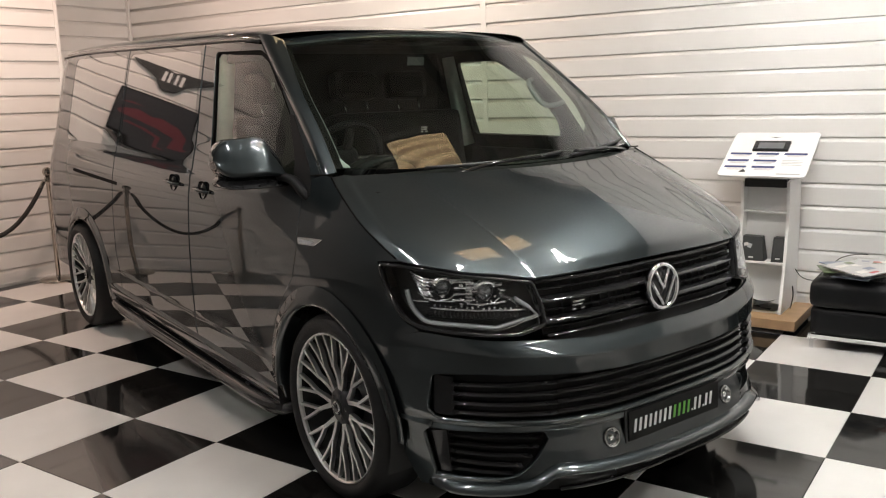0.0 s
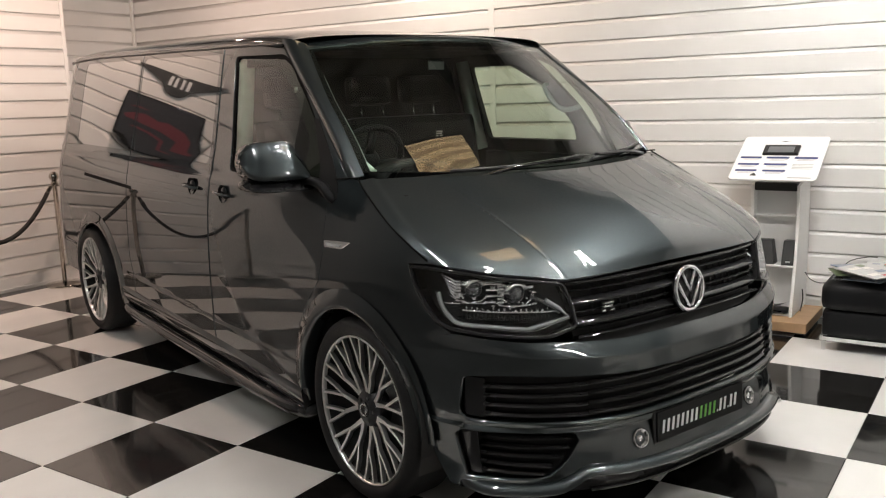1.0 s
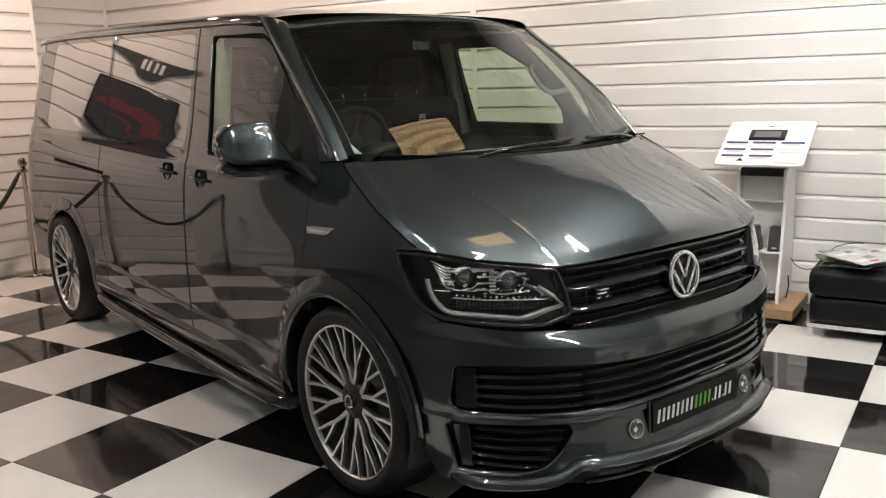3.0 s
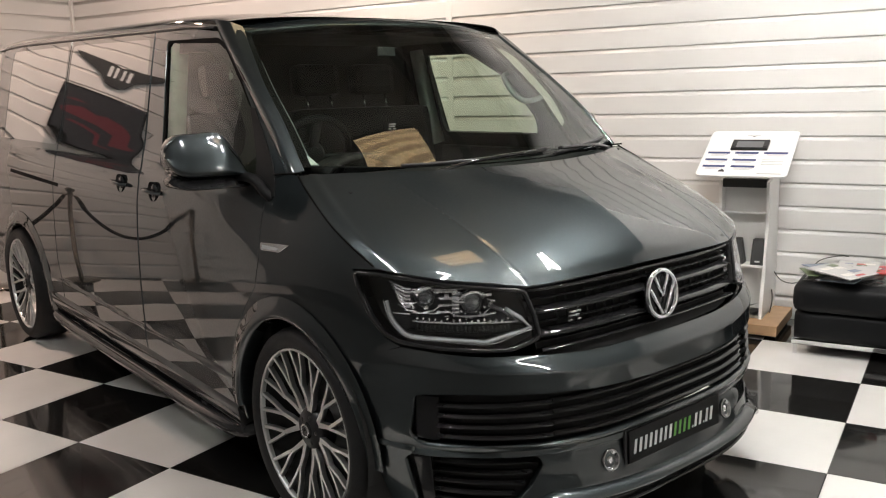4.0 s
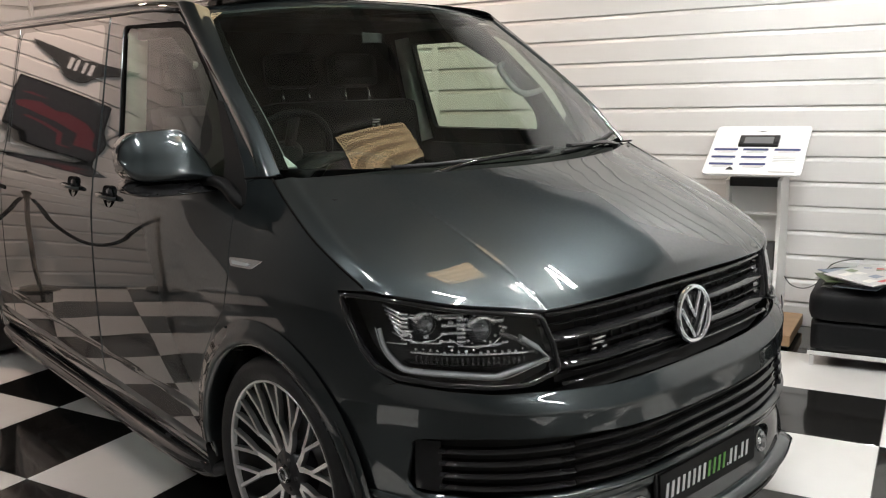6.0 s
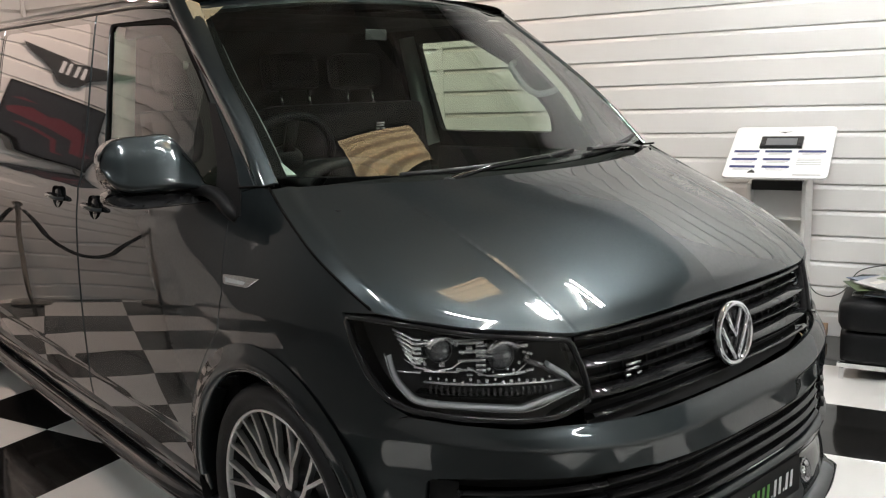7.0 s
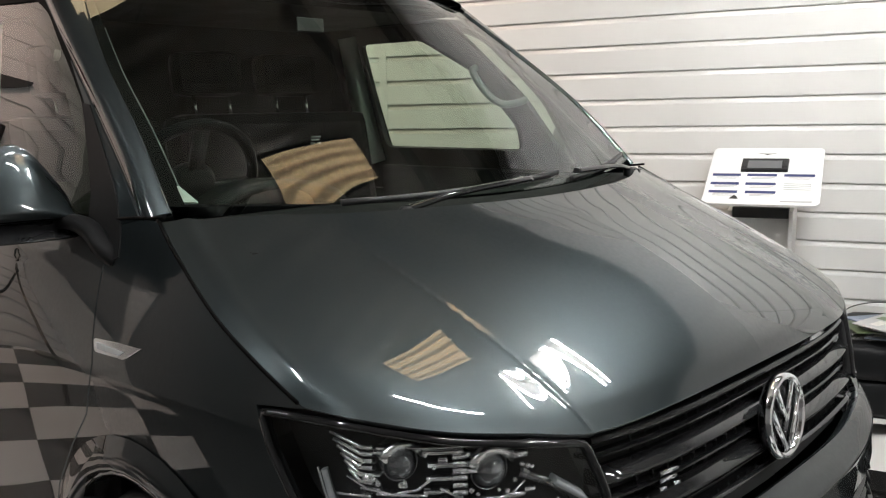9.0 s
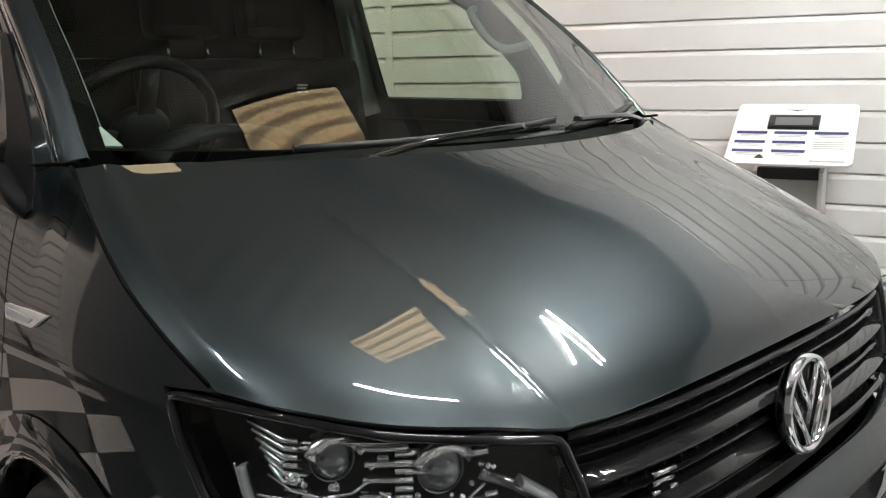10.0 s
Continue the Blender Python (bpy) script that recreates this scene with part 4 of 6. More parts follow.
    for k in range(26):
        cu, cz = ((0.420, 0.886), (0.512, 0.872))[k % 2]
        u, z = cu + pick.uniform(-0.052, 0.040), cz + pick.uniform(-0.042, 0.030)
        if z > 0.93 - 0.11 * (u - 0.33) or math.hypot((u - cu) * 1.3, z - cz) < 0.030:
            continue
        hull_rail("reflector_facet", w(u), w(u + pick.uniform(0.006, 0.020)), z, -pick.uniform(0.008, 0.024), pick.uniform(0.003, 0.008), 0.02, LAMP_CHROME, light)
    # small chrome studs added for sparkle round the projectors and along the lower strip
    for k in range(44):
        if k < 28:
            cu, cz = ((0.420, 0.886), (0.512, 0.872))[k % 2]
            g = pick.uniform(0, 6.283)
            u, z = cu + 0.036 * math.cos(g) * pick.uniform(0.8, 1.2), cz + 0.036 * math.sin(g) * pick.uniform(0.7, 1.0)
        else:
            u = 0.41 + 0.18 * (k - 28) / 16
            z = 0.827 - 0.06 * (u - 0.4) + pick.uniform(-0.004, 0.004)
        bm = bmesh.new()
        bmesh.ops.create_icosphere(bm, subdivisions=1, radius=pick.uniform(0.003, 0.0055), matrix=Matrix.Translation(hull_out(w(u), z, -0.010)) @ pose(0, 0, 0, pick.uniform(0, 90), pick.uniform(0, 90), 0))
        part("glint_stud", bm, LAMP_CHROME, light)
    hull_rail("indicator_strip", w(0.40), w(0.60), lambda u: 0.818 - 0.06 * (w(u) - 0.4), -0.010, 0.006, 0.03, LAMP_CHROME, light)
    for k in range(22):
        u = 0.405 + 0.0085 * k
        hull_rail("indicator_rib", w(u), w(u + 0.0035), 0.797 - 0.06 * (u - 0.4), -0.024, 0.022, 0.010, LAMP_RIB, light)
    hull_rail("lower_shelf", w(0.38), w(0.60), lambda u: 0.784 - 0.06 * (w(u) - 0.4), -0.04, 0.006, 0.03, GLOSS_BLACK, light)
    bm = bmesh.new()
    sweep(bm, [hull_out(w(0.545), 0.862, -0.035), hull_out(w(0.575), 0.842, -0.035), hull_out(w(0.612), 0.80, -0.03)], [(-0.007, -0.006), (0.007, -0.006), (0.007, 0.006), (-0.007, 0.006)])
    part("inner_guide", bm, LAMP_GREY, light)

# bonnet, windscreen, cowl
for far in (False, True):
    patch("bonnet_half", bonnet_skin, [(0, 0.006), (0.990, 0.006), (0.990, 0.97), (0.8, 1), (0, 1)], PAINT, van, mirror=far, step=(0.004, 0.045), thick=0.014, lift=0.002, label="dark grey bonnet skin")
    # black bead along the edge draws the shade of the open gap
    seam = [Vector(bonnet_skin(0.9955, 0.02 + 0.96 * k / 24)) + Vector((0, 0, 0.0015)) for k in range(25)]
    part("bonnet_gap_shade", sweep(bmesh.new(), [Vector((v.x, -v.y if far else v.y, v.z)) for v in seam], ring(0.0036, 6)), SCREEN_PRINT, van, "black bead for the shade in the gap between bonnet and wing")
    patch("windscreen_half", screen_skin, [(0, 0), (1.017, 0), (1.017, 1), (0, 1)], SCREEN_GLASS, van, mirror=far, step=(0.06, 0.06), thick=0.0, label="clear windscreen glass")
    patch("screen_band", screen_skin, [(0, 0), (1.017, 0), (1.017, 1), (0, 1)], SCREEN_PRINT, van, [[(-0.01, 0.008), (0.971, 0.008), (0.984, 0.965), (-0.01, 0.98)]], mirror=far, lift=-0.004, step=(0.06, 0.06), thick=0.0, label="black printed band round the windscreen")
patch("pillar_lining", screen_skin, [(0.970, 0.019), (0.936, 0.019), (0.964, 0.072), (0.970, 0.072)], TRIM_PALE, van, lift=-0.008, thick=0.01, step=(0.03, 0.03), label="pale lining at the foot of the pillar")
patch("pillar_edge", screen_skin, [(0.9640, 0.072), (0.9755, 0.75), (0.9770, 0.75), (0.9665, 0.072)], TRIM_MID, van, lift=-0.008, thick=0.004, step=(0.03, 0.03), label="thin grey lining edge along the pillar")
bm = bmesh.new()
line = [SCREEN_LOW(t) + Vector((-0.015, 0, -0.045)) for t in [0.93 - 0.93 * i / 10 for i in range(11)]]
line += [Vector((p.x, -p.y, p.z)) for p in line[-2::-1]]
sweep(bm, line, [(-0.06, -0.015), (0.075, -0.03), (0.075, -0.012), (0.03, 0.010), (-0.06, 0.008)])
part("cowl_panel", bm, SATIN_BLACK, van, "black plastic cowl")


def screen_at(y, q, d=0.02):
    """A place on the windscreen at sideways place y, d above it."""
    far = y > 0
    lo, hi = 0.0, 1.0
    for _ in range(25):
        m = (lo + hi) / 2
        if -screen_skin(m, q)[1] < abs(y):
            lo = m
        else:
            hi = m
    p = Vector(screen_skin(lo, q))
    if far:
        p.y = -p.y
    return p + Vector((0.6, 0, 0.8)) * d


# wipers: root y, blade from y to y
for root, y0, y1, q0, q1 in ((-0.36, -0.50, 0.20, -0.012, 0.036), (0.70, 0.24, 0.74, 0.004, 0.030)):
    blade = [screen_at(y0 + (y1 - y0) * i / 8, q0 + (q1 - q0) * i / 8, 0.016) for i in range(9)]
    b = part("wiper_blade", sweep(bmesh.new(), blade, [(-0.003, -0.010), (0.003, -0.010), (0.006, 0.003), (-0.006, 0.003)]), SATIN_BLACK, van, "black wiper blade")
    side = 1 if root < 0 else -1
    arm = [screen_at(root, -0.035, 0.006), screen_at(root + 0.14 * side, -0.008, 0.020), screen_at(root + 0.30 * side, 0.010, 0.022), screen_at(root + 0.42 * side, 0.020, 0.020)]
    part("wiper_arm", sweep(bmesh.new(), curve_through(arm, 6), [(-0.011, -0.006), (0.011, -0.006), (0.007, 0.006), (-0.007, 0.006)]), GLOSS_BLACK, b)
    part("wiper_pivot", lathe(bmesh.new(), [(0.016, -0.03), (0.016, 0.0), (0.010, 0.006), (0.0, 0.007)], 16, m=Matrix.Translation(arm[0])), SATIN_BLACK, b)

# wheel arch flares and liners
for arch, x0 in ((ARCH_F, -0.04), (ARCH_R, -3.235)):
    for far in (False, True):
        bm, line = bmesh.new(), []
        for x, z in arch:
            if z > 0.30:
                p = hull_out(at_x(x, z), z, 0.0)
                line.append(p)
        rows = []
        for p in line:
            c = Vector((x0, p.y, 0.36))
            d = (p - c).normalized()
            rows.append([bm.verts.new(p + d * a + Vector((0, b, 0))) for a, b in ((0.07, -0.001), (0.04, -0.010), (0.012, -0.017), (-0.004, -0.014), (-0.010, 0.0), (-0.008, 0.05))])
        for r0, r1 in zip(rows, rows[1:]):
            for j in range(5):
                bm.faces.new((r0[j], r0[j + 1], r1[j + 1], r1[j])).smooth = True
        bmesh.ops.recalc_face_normals(bm, faces=bm.faces[:])
        if far:
            bmesh.ops.scale(bm, vec=(1, -1, 1), verts=bm.verts[:])
            bmesh.ops.reverse_faces(bm, faces=bm.faces[:])
        part("arch_flare", bm, PAINT, van)
        bm = bmesh.new()
        s = 1 if far else -1
        rows = [[bm.verts.new((x0 + 0.43 * math.cos(radians(a)) * (1.12 if x0 < -1 else 1), s * y, 0.36 + 0.42 * math.sin(radians(a)))) for y in (0.55, 0.93)] for a in range(-20, 201, 10)]
        for r0, r1 in zip(rows, rows[1:]):
            bm.faces.new((r0[0], r0[1], r1[1], r1[0]))
        bm.faces.new([r[0] for r in rows])
        part("arch_liner", bm, CAVITY, van)

# side bars under the sills
for far in (False, True):
    s = 1 if far else -1
    sill_line = [(-0.46, 0.295), (-1.2, 0.332), (-2.0, 0.362), (-2.72, 0.385)]
    bm = bmesh.new()
    rows = [[bm.verts.new((x, s * y, z + dz)) for y, dz in ((half_width(x, z), 0.04), (half_width(x, z) + 0.012, 0.02), (half_width(x, z) + 0.006, -0.03), (half_width(x, z) - 0.012, -0.085), (0.80, -0.09))] for x, z in sill_line]
    for r0, r1 in zip(rows, rows[1:]):
        for j in range(4):
            bm.faces.new((r0[j], r0[j + 1], r1[j + 1], r1[j])).smooth = True
    bmesh.ops.recalc_face_normals(bm, faces=bm.faces[:])
    part("sill", bm, PAINT, van)
    tube = curve_through([(-0.45, s * 0.84, 0.235), (-0.56, s * 0.925, 0.212), (-1.5, s * 0.93, 0.232), (-2.62, s * 0.935, 0.272), (-2.74, s * 0.86, 0.29)], 6)
    bar = part("side_bar", sweep(bmesh.new(), tube, ring(0.030, 14)), GLOSS_BLACK, van, "gloss black side step bar")
    for x in (-0.8, -1.6, -2.4):
        part("bracket", boxed(x - 0.02, min(s * 0.70, s * 0.92), 0.22, x + 0.02, max(s * 0.70, s * 0.92), 0.26), SATIN_BLACK, bar)

# door handles, rail slot, wing flash, fuel details
for far in (False, True):
    s = 1 if far else -1
    for key, x, z in (("door", -1.15, 1.095), ("slide", -1.535, 1.108)):
        u = at_x(x, z)
        panel = parts[key][far]
        p = hull_out(u, z, 0.0)
        y = p.y
        bm = bmesh.new()
        lathe(bm, [(0.0, 0.010), (0.024, 0.006), (0.035, 0.001), (0.040, -0.003), (0.042, 0.002), (0.042, 0.01)], 24, axis="Y", m=Matrix.Translation(p) @ pose(0, 0, 0, 0, 0, 180))
        bm2 = bmesh.new()
        line = curve_through([p + Vector((-0.085, -0.004, 0.003)), p + Vector((-0.055, -0.024, 0.006)), p + Vector((0.0, -0.030, 0.003)), p + Vector((0.058, -0.022, -0.003)), p + Vector((0.076, -0.004, -0.005))], 5)
        sweep(bm2, line, ring(0.0115, 10, 0.7))
        for b in (bm, bm2):
            if far:
                bmesh.ops.scale(b, vec=(1, -1, 1), verts=b.verts[:])
                bmesh.ops.reverse_faces(b, faces=b.faces[:])
        cup = part("handle_cup", bm, GLOSS_BLACK, panel)
        part("handle", bm2, PAINT, panel, "grey pull handle")
    # rail slot as a flat black strip, its shade put into the colour
    slot = [(-3.42, 1.066), (-2.47, 1.033), (-2.47, 1.051), (-3.42, 1.086)]
    patch("rail_slot", hull, uz(slot), SCREEN_PRINT, parts["quarter"][far], mirror=far, lift=0.003, thick=0.004, step=(0.1, 0.02), label="flat black strip for the shaded slot of the sliding door rail")
    flash = [(-0.212, 0.982), (-0.204, 0.957), (-0.085, 0.962), (-0.028, 0.992)]
    fl = patch("side_flash", hull, uz(rounded(flash, 0.008, 2)), CHROME, parts["wing"][far], mirror=far, lift=0.005, thick=0.006, step=(0.03, 0.02), label="chrome side repeater flash")
    patch("flash_inlay", hull, uz([(-0.195, 0.976), (-0.190, 0.964), (-0.10, 0.967), (-0.085, 0.976)]), LAMP_WHITE, fl, mirror=far, lift=0.007, thick=0.002, step=(0.03, 0.02))
    # black corner at the mirror
    corner = [(-0.295, 1.140), (-0.220, 1.124), (-0.188, 1.138), (-0.205, 1.19), (-0.240, 1.25), (-0.40, 1.437), (-0.432, 1.442), (-0.335, 1.25), (-0.325, 1.18)]
    patch("mirror_foot", hull, uz(corner), MATT_BLACK, parts["door"][far], mirror=far, lift=0.004, thick=0.010, step=(0.03, 0.04), label="black triangle at the mirror foot")
    # mirror
    def slab(z_low, z_high, y_out, y_in, depth, squash):
        """Mirror body: rings of a rounded section from the outer to the inner end."""
        b, rows, n = bmesh.new(), [], 22
        for i in range(n + 1):
            t = i / n
            y = y_out + (y_in - y_out) * (1 - math.cos(math.pi * t)) / 2
            f = (y - y_out) / (y_in - y_out)
            end = max(0.0, 1 - max(0.0, (0.28 - f) / 0.28) ** 2.4) ** (1 / 2.4) * max(0.0, 1 - max(0.0, (f - 0.9) / 0.1) ** 2.5) ** (1 / 2.5)
            top = z_high(f)
            mid_z, hz = (top + z_low) / 2, (top - z_low) / 2 * max(end, 0.02)
            hx = depth * (0.75 + 0.25 * end) * (1 - 0.30 * ease(0.45, 1, f)) * max(end, 0.02) ** 0.6
            row = []
            for k in range(28):
                a = 2 * math.pi * k / 28
                c, q = math.cos(a), math.sin(a)
                p = 2 / squash
                row.append(b.verts.new((-0.462 + 0.06 * f + hx * math.copysign(abs(c) ** p, c) - 0.055 * max(0, 0.6 + q) * max(0, c), y, mid_z + hz * math.copysign(abs(q) ** p, q))))
            rows.append(row)
        for r0, r1 in zip(rows, rows[1:]):
            for k in range(28):
                b.faces.new((r0[k], r0[(k + 1) % 28], r1[(k + 1) % 28], r1[k])).smooth = True
        b.faces.new(rows[0])
        b.faces.new(rows[-1])
        bmesh.ops.recalc_face_normals(b, faces=b.faces[:])
        return b
    mir = slab(1.200, lambda f: 1.366 - 0.150 * ease(0.60, 1.14, f) - 0.012 * (1 - f), -1.136, -0.868, 0.098, 3.4)
    base = slab(1.162, lambda f: 1.216, -1.130, -0.868, 0.098, 4.5)
    arm = bmesh.new()
    neck = [Vector((-0.425, -0.915, 1.190))] + [hull_out(at_x(x, z), z, d) for x, z, d in ((-0.345, 1.192, 0.024), (-0.285, 1.180, 0.018), (-0.236, 1.150, 0.010), (-0.214, 1.132, -0.012))]
    sweep(arm, curve_through(neck, 5), [(-0.013, -0.018), (0.011, -0.018), (0.016, -0.007), (0.016, 0.007), (0.011, 0.018), (-0.013, 0.018)], up=(0.3, 1, 0))
    pane = boxed(-0.548, -1.12, 1.205, -0.535, -0.895, 1.35, 0.003)
    for b in (mir, base, arm, pane):
        if far:
            bmesh.ops.scale(b, vec=(1, -1, 1), verts=b.verts[:])
            bmesh.ops.reverse_faces(b, faces=b.faces[:])
    shell_ob = part("door_mirror", mir, PAINT, parts["door"][far], "dark grey door mirror housing")
    shell_ob.parent = parts["door"][far]
    # black bead draws the shade between wing top and pillar
    gap = [hull_out(at_x(x, z), z, 0.001) for x, z in ((-0.225, 1.210), (-0.16, 1.215), (-0.10, 1.219))] + [Vector((-0.055, -0.842, 1.224))]
    if far:
        gap = [Vector((v.x, -v.y, v.z)) for v in gap]
    part("pillar_gap_shade", sweep(bmesh.new(), gap, ring(0.004, 6)), SCREEN_PRINT, van)
    part("mirror_base", base, GLOSS_BLACK, parts["door"][far])
    part("mirror_arm", arm, MATT_BLACK, parts["door"][far])


# wheels
RIM, TYRE = 0.287, 0.357


def make_wheel():
    wheel = new("wheel")
    wheel.parent = van
    tyre = [(RIM - 0.012, 0.035), (RIM - 0.004, 0.020), (RIM + 0.012, 0.006), (RIM + 0.035, 0.0), (TYRE - 0.022, 0.008), (TYRE - 0.008, 0.022), (TYRE, 0.045), (TYRE + 0.001, 0.12), (TYRE, 0.20), (TYRE - 0.012, 0.225), (RIM, 0.235), (RIM - 0.02, 0.20)]
    part("tyre", lathe(bmesh.new(), tyre, 72, axis="Y"), RUBBER, wheel, "black low-profile tyre")
    lip = [(RIM - 0.010, 0.030), (RIM - 0.009, 0.020), (RIM - 0.006, 0.013), (RIM - 0.002, 0.012), (RIM + 0.002, 0.020), (RIM - 0.004, 0.034)]
    rim = part("rim", lathe(bmesh.new(), lip, 72, axis="Y"), ALLOY, wheel, "silver multi-spoke alloy rim")
    part("barrel", lathe(bmesh.new(), [(RIM - 0.012, 0.03), (RIM - 0.03, 0.10), (RIM - 0.04, 0.20), (0.0, 0.205)], 48, axis="Y"), CAVITY, rim)
    part("brake_disc", lathe(bmesh.new(), [(0.0, 0.10), (0.08, 0.10), (0.085, 0.125), (0.17, 0.125), (0.17, 0.15), (0.0, 0.15)], 40, axis="Y"), STEEL, rim)

    def spoke(a0, r0, a1, r1, w0, w1, y0, y1):
        bm = bmesh.new()
        pa = Vector((r0 * math.cos(a0), y0, r0 * math.sin(a0)))
        pb = Vector((r1 * math.cos(a1), y1, r1 * math.sin(a1)))
        d = (pb - pa).normalized()
        side = d.cross(Vector((0, 1, 0))).normalized()
        rows = []
        for p, w in ((pa, w0), ((pa + pb) / 2 + Vector((0, 0.003, 0)), (w0 + w1) / 2), (pb, w1)):
            rows.append([bm.verts.new(p + side * s * w + Vector((0, t, 0))) for s, t in ((-0.5, 0.0), (0.5, 0.0), (0.6, 0.016), (-0.6, 0.016))])
        for r, q in zip(rows, rows[1:]):
            for j in range(4):
                bm.faces.new((r[j], r[(j + 1) % 4], q[(j + 1) % 4], q[j]))
        bm.faces.new(rows[0])
        bm.faces.new(rows[-1])
        bmesh.ops.recalc_face_normals(bm, faces=bm.faces[:])
        return bm
    n = 7
    for i in range(n):
        a = 2 * math.pi * i / n + radians(83)
        for s in (-1, 1):
            part("spoke", spoke(a + s * 0.055, 0.066, a + s * 0.222, 0.165, 0.018, 0.0145, 0.044, 0.030), ALLOY, rim)
            for e in (-1, 1):
                part("spoke", spoke(a + s * (0.222 + 0.012 * e), 0.155, a + s * (0.224 + 0.112 * e), RIM - 0.006, 0.0108, 0.0112, 0.030, 0.018), ALLOY, rim)
    part("hub", lathe(bmesh.new(), [(0.0, 0.034), (0.03, 0.034), (0.034, 0.040), (0.066, 0.043), (0.076, 0.055), (0.082, 0.10)], 40, axis="Y"), DARK_ALLOY, rim)
    cap = part("hub_cap", lathe(bmesh.new(), [(0.0, 0.026), (0.024, 0.027), (0.030, 0.031), (0.031, 0.04)], 32, axis="Y"), GLOSS_BLACK, rim)
    part("cap_ring", lathe(bmesh.new(), [(0.018, 0.0265), (0.0195, 0.024), (0.023, 0.024), (0.0245, 0.0275)], 32, axis="Y"), CHROME, rim)
    for i in range(5):
        a = 2 * math.pi * i / 5
        part("bolt", lathe(bmesh.new(), [(0.0, 0.038), (0.007, 0.038), (0.008, 0.046)], 10, axis="Y", m=Matrix.Translation((0.047 * math.cos(a), 0, 0.047 * math.sin(a)))), STEEL, rim)
    return wheel


first = make_wheel()
first.matrix_basis = pose(0.004, -0.946, 0.357)
for x, s, turn in ((-3.39, -1, 17), (0, 1, 40), (-3.39, 1, 70)):
    w = copy_thing(first, pose(x, s * 0.946, 0.357, 0, turn, 0 if s < 0 else 180))

# cabin
dash = bmesh.new()
prof = [(0.10, 1.16), (-0.10, 1.20), (-0.34, 1.175), (-0.42, 1.13), (-0.45, 1.00), (-0.30, 0.80), (0.10, 0.80)]
rows = [[dash.verts.new((x + 0.10 * (1 - (y / 0.78) ** 2) * (1 if i == 0 else 0), y, z)) for i, (x, z) in enumerate(prof)] for y in (-0.76, -0.5, -0.25, 0, 0.25, 0.5, 0.76)]
for r0, r1 in zip(rows, rows[1:]):
    for j in range(len(prof)):
        dash.faces.new((r0[j], r0[(j + 1) % 7], r1[(j + 1) % 7], r1[j])).smooth = True
part("dashboard", dash, TRIM_DARK, van, "black dashboard")
hood = bmesh.new()
sweep(hood, [(-0.38, -0.38 + 0.19 * math.cos(radians(a)), 1.17 + 0.07 * math.sin(radians(a))) for a in range(0, 181, 15)], [(-0.01, -0.06), (0.01, -0.06), (0.01, 0.06), (-0.01, 0.06)], up=(1, 0, 0))
part("instrument_hood", hood, TRIM_DARK, van)
SW = pose(-0.59, -0.485, 1.225, 0, -62, 0)
wheel_bm = bmesh.new()
sweep(wheel_bm, [SW @ Vector((0.185 * math.cos(radians(a)), 0.185 * math.sin(radians(a)), 0)) for a in range(0, 360, 10)], ring(0.015, 10), closed=True, up=SW.to_3x3() @ Vector((0, 0, 1)))
steer = part("steering_wheel", wheel_bm, SEAT_CLOTH, van, "black leather steering wheel")
part("wheel_boss", lathe(bmesh.new(), [(0.0, -0.02), (0.06, -0.02), (0.075, 0.0), (0.06, 0.03)], 24, m=SW), TRIM_DARK, steer)
for a in (0, 180, 270):
    part("wheel_spoke", sweep(bmesh.new(), [SW @ Vector((0.05 * math.cos(radians(a + 90)), 0.05 * math.sin(radians(a + 90)), -0.01)), SW @ Vector((0.18 * math.cos(radians(a + 90)), 0.18 * math.sin(radians(a + 90)), 0))], [(-0.02, -0.006), (0.02, -0.006), (0.02, 0.006), (-0.02, 0.006)], up=SW.to_3x3() @ Vector((0, 0, 1))), TRIM_DARK, steer)


def seat(y, width, heads):
    cab_seat = part("cab_seat", boxed(-1.28, y - width / 2, 0.72, -0.75, y + width / 2, 0.90, 0.05), SEAT_CLOTH, van, "black leather cab seat")
    back = box(bmesh.new(), -0.07, -width / 2, 0, 0.07, width / 2, 0.56, 0.05, pose(-1.25, y, 0.86, 0, -10, 0))
    part("backrest", back, SEAT_CLOTH, cab_seat)
    for h in heads:
        part("headrest", box(bmesh.new(), -0.05, -0.13, 0, 0.05, 0.13, 0.16, 0.04, pose(-1.37, h, 1.475, 0, -6, 0)), SEAT_CLOTH, cab_seat)
        for d in (-0.07, 0.07):
            part("headrest_post", sweep(bmesh.new(), [(-1.335, h + d, 1.40), (-1.355, h + d, 1.49)], ring(0.006, 8)), CHROME, cab_seat)
    return cab_seat


seat(-0.43, 0.50, [-0.43])
bench = seat(0.30, 0.86, [0.055, 0.40])
bm = bmesh.new()
for a, b in (((-0.020, 0.012), (0.020, 0.012)), ((-0.022, 0.001), (0.014, 0.001)), ((-0.024, -0.012), (-0.010, -0.012)), ((0.006, -0.012), (0.020, -0.012))):
    sweep(bm, [(-1.232, 0.425 + a[0], 1.308 + a[1]), (-1.232, 0.425 + b[0], 1.308 + b[1])], [(-0.003, -0.003), (0.003, -0.003), (0.003, 0.003), (-0.003, 0.003)])
part("seat_badge", bm, STAND_WHITE, bench, "small pale embroidered badge")
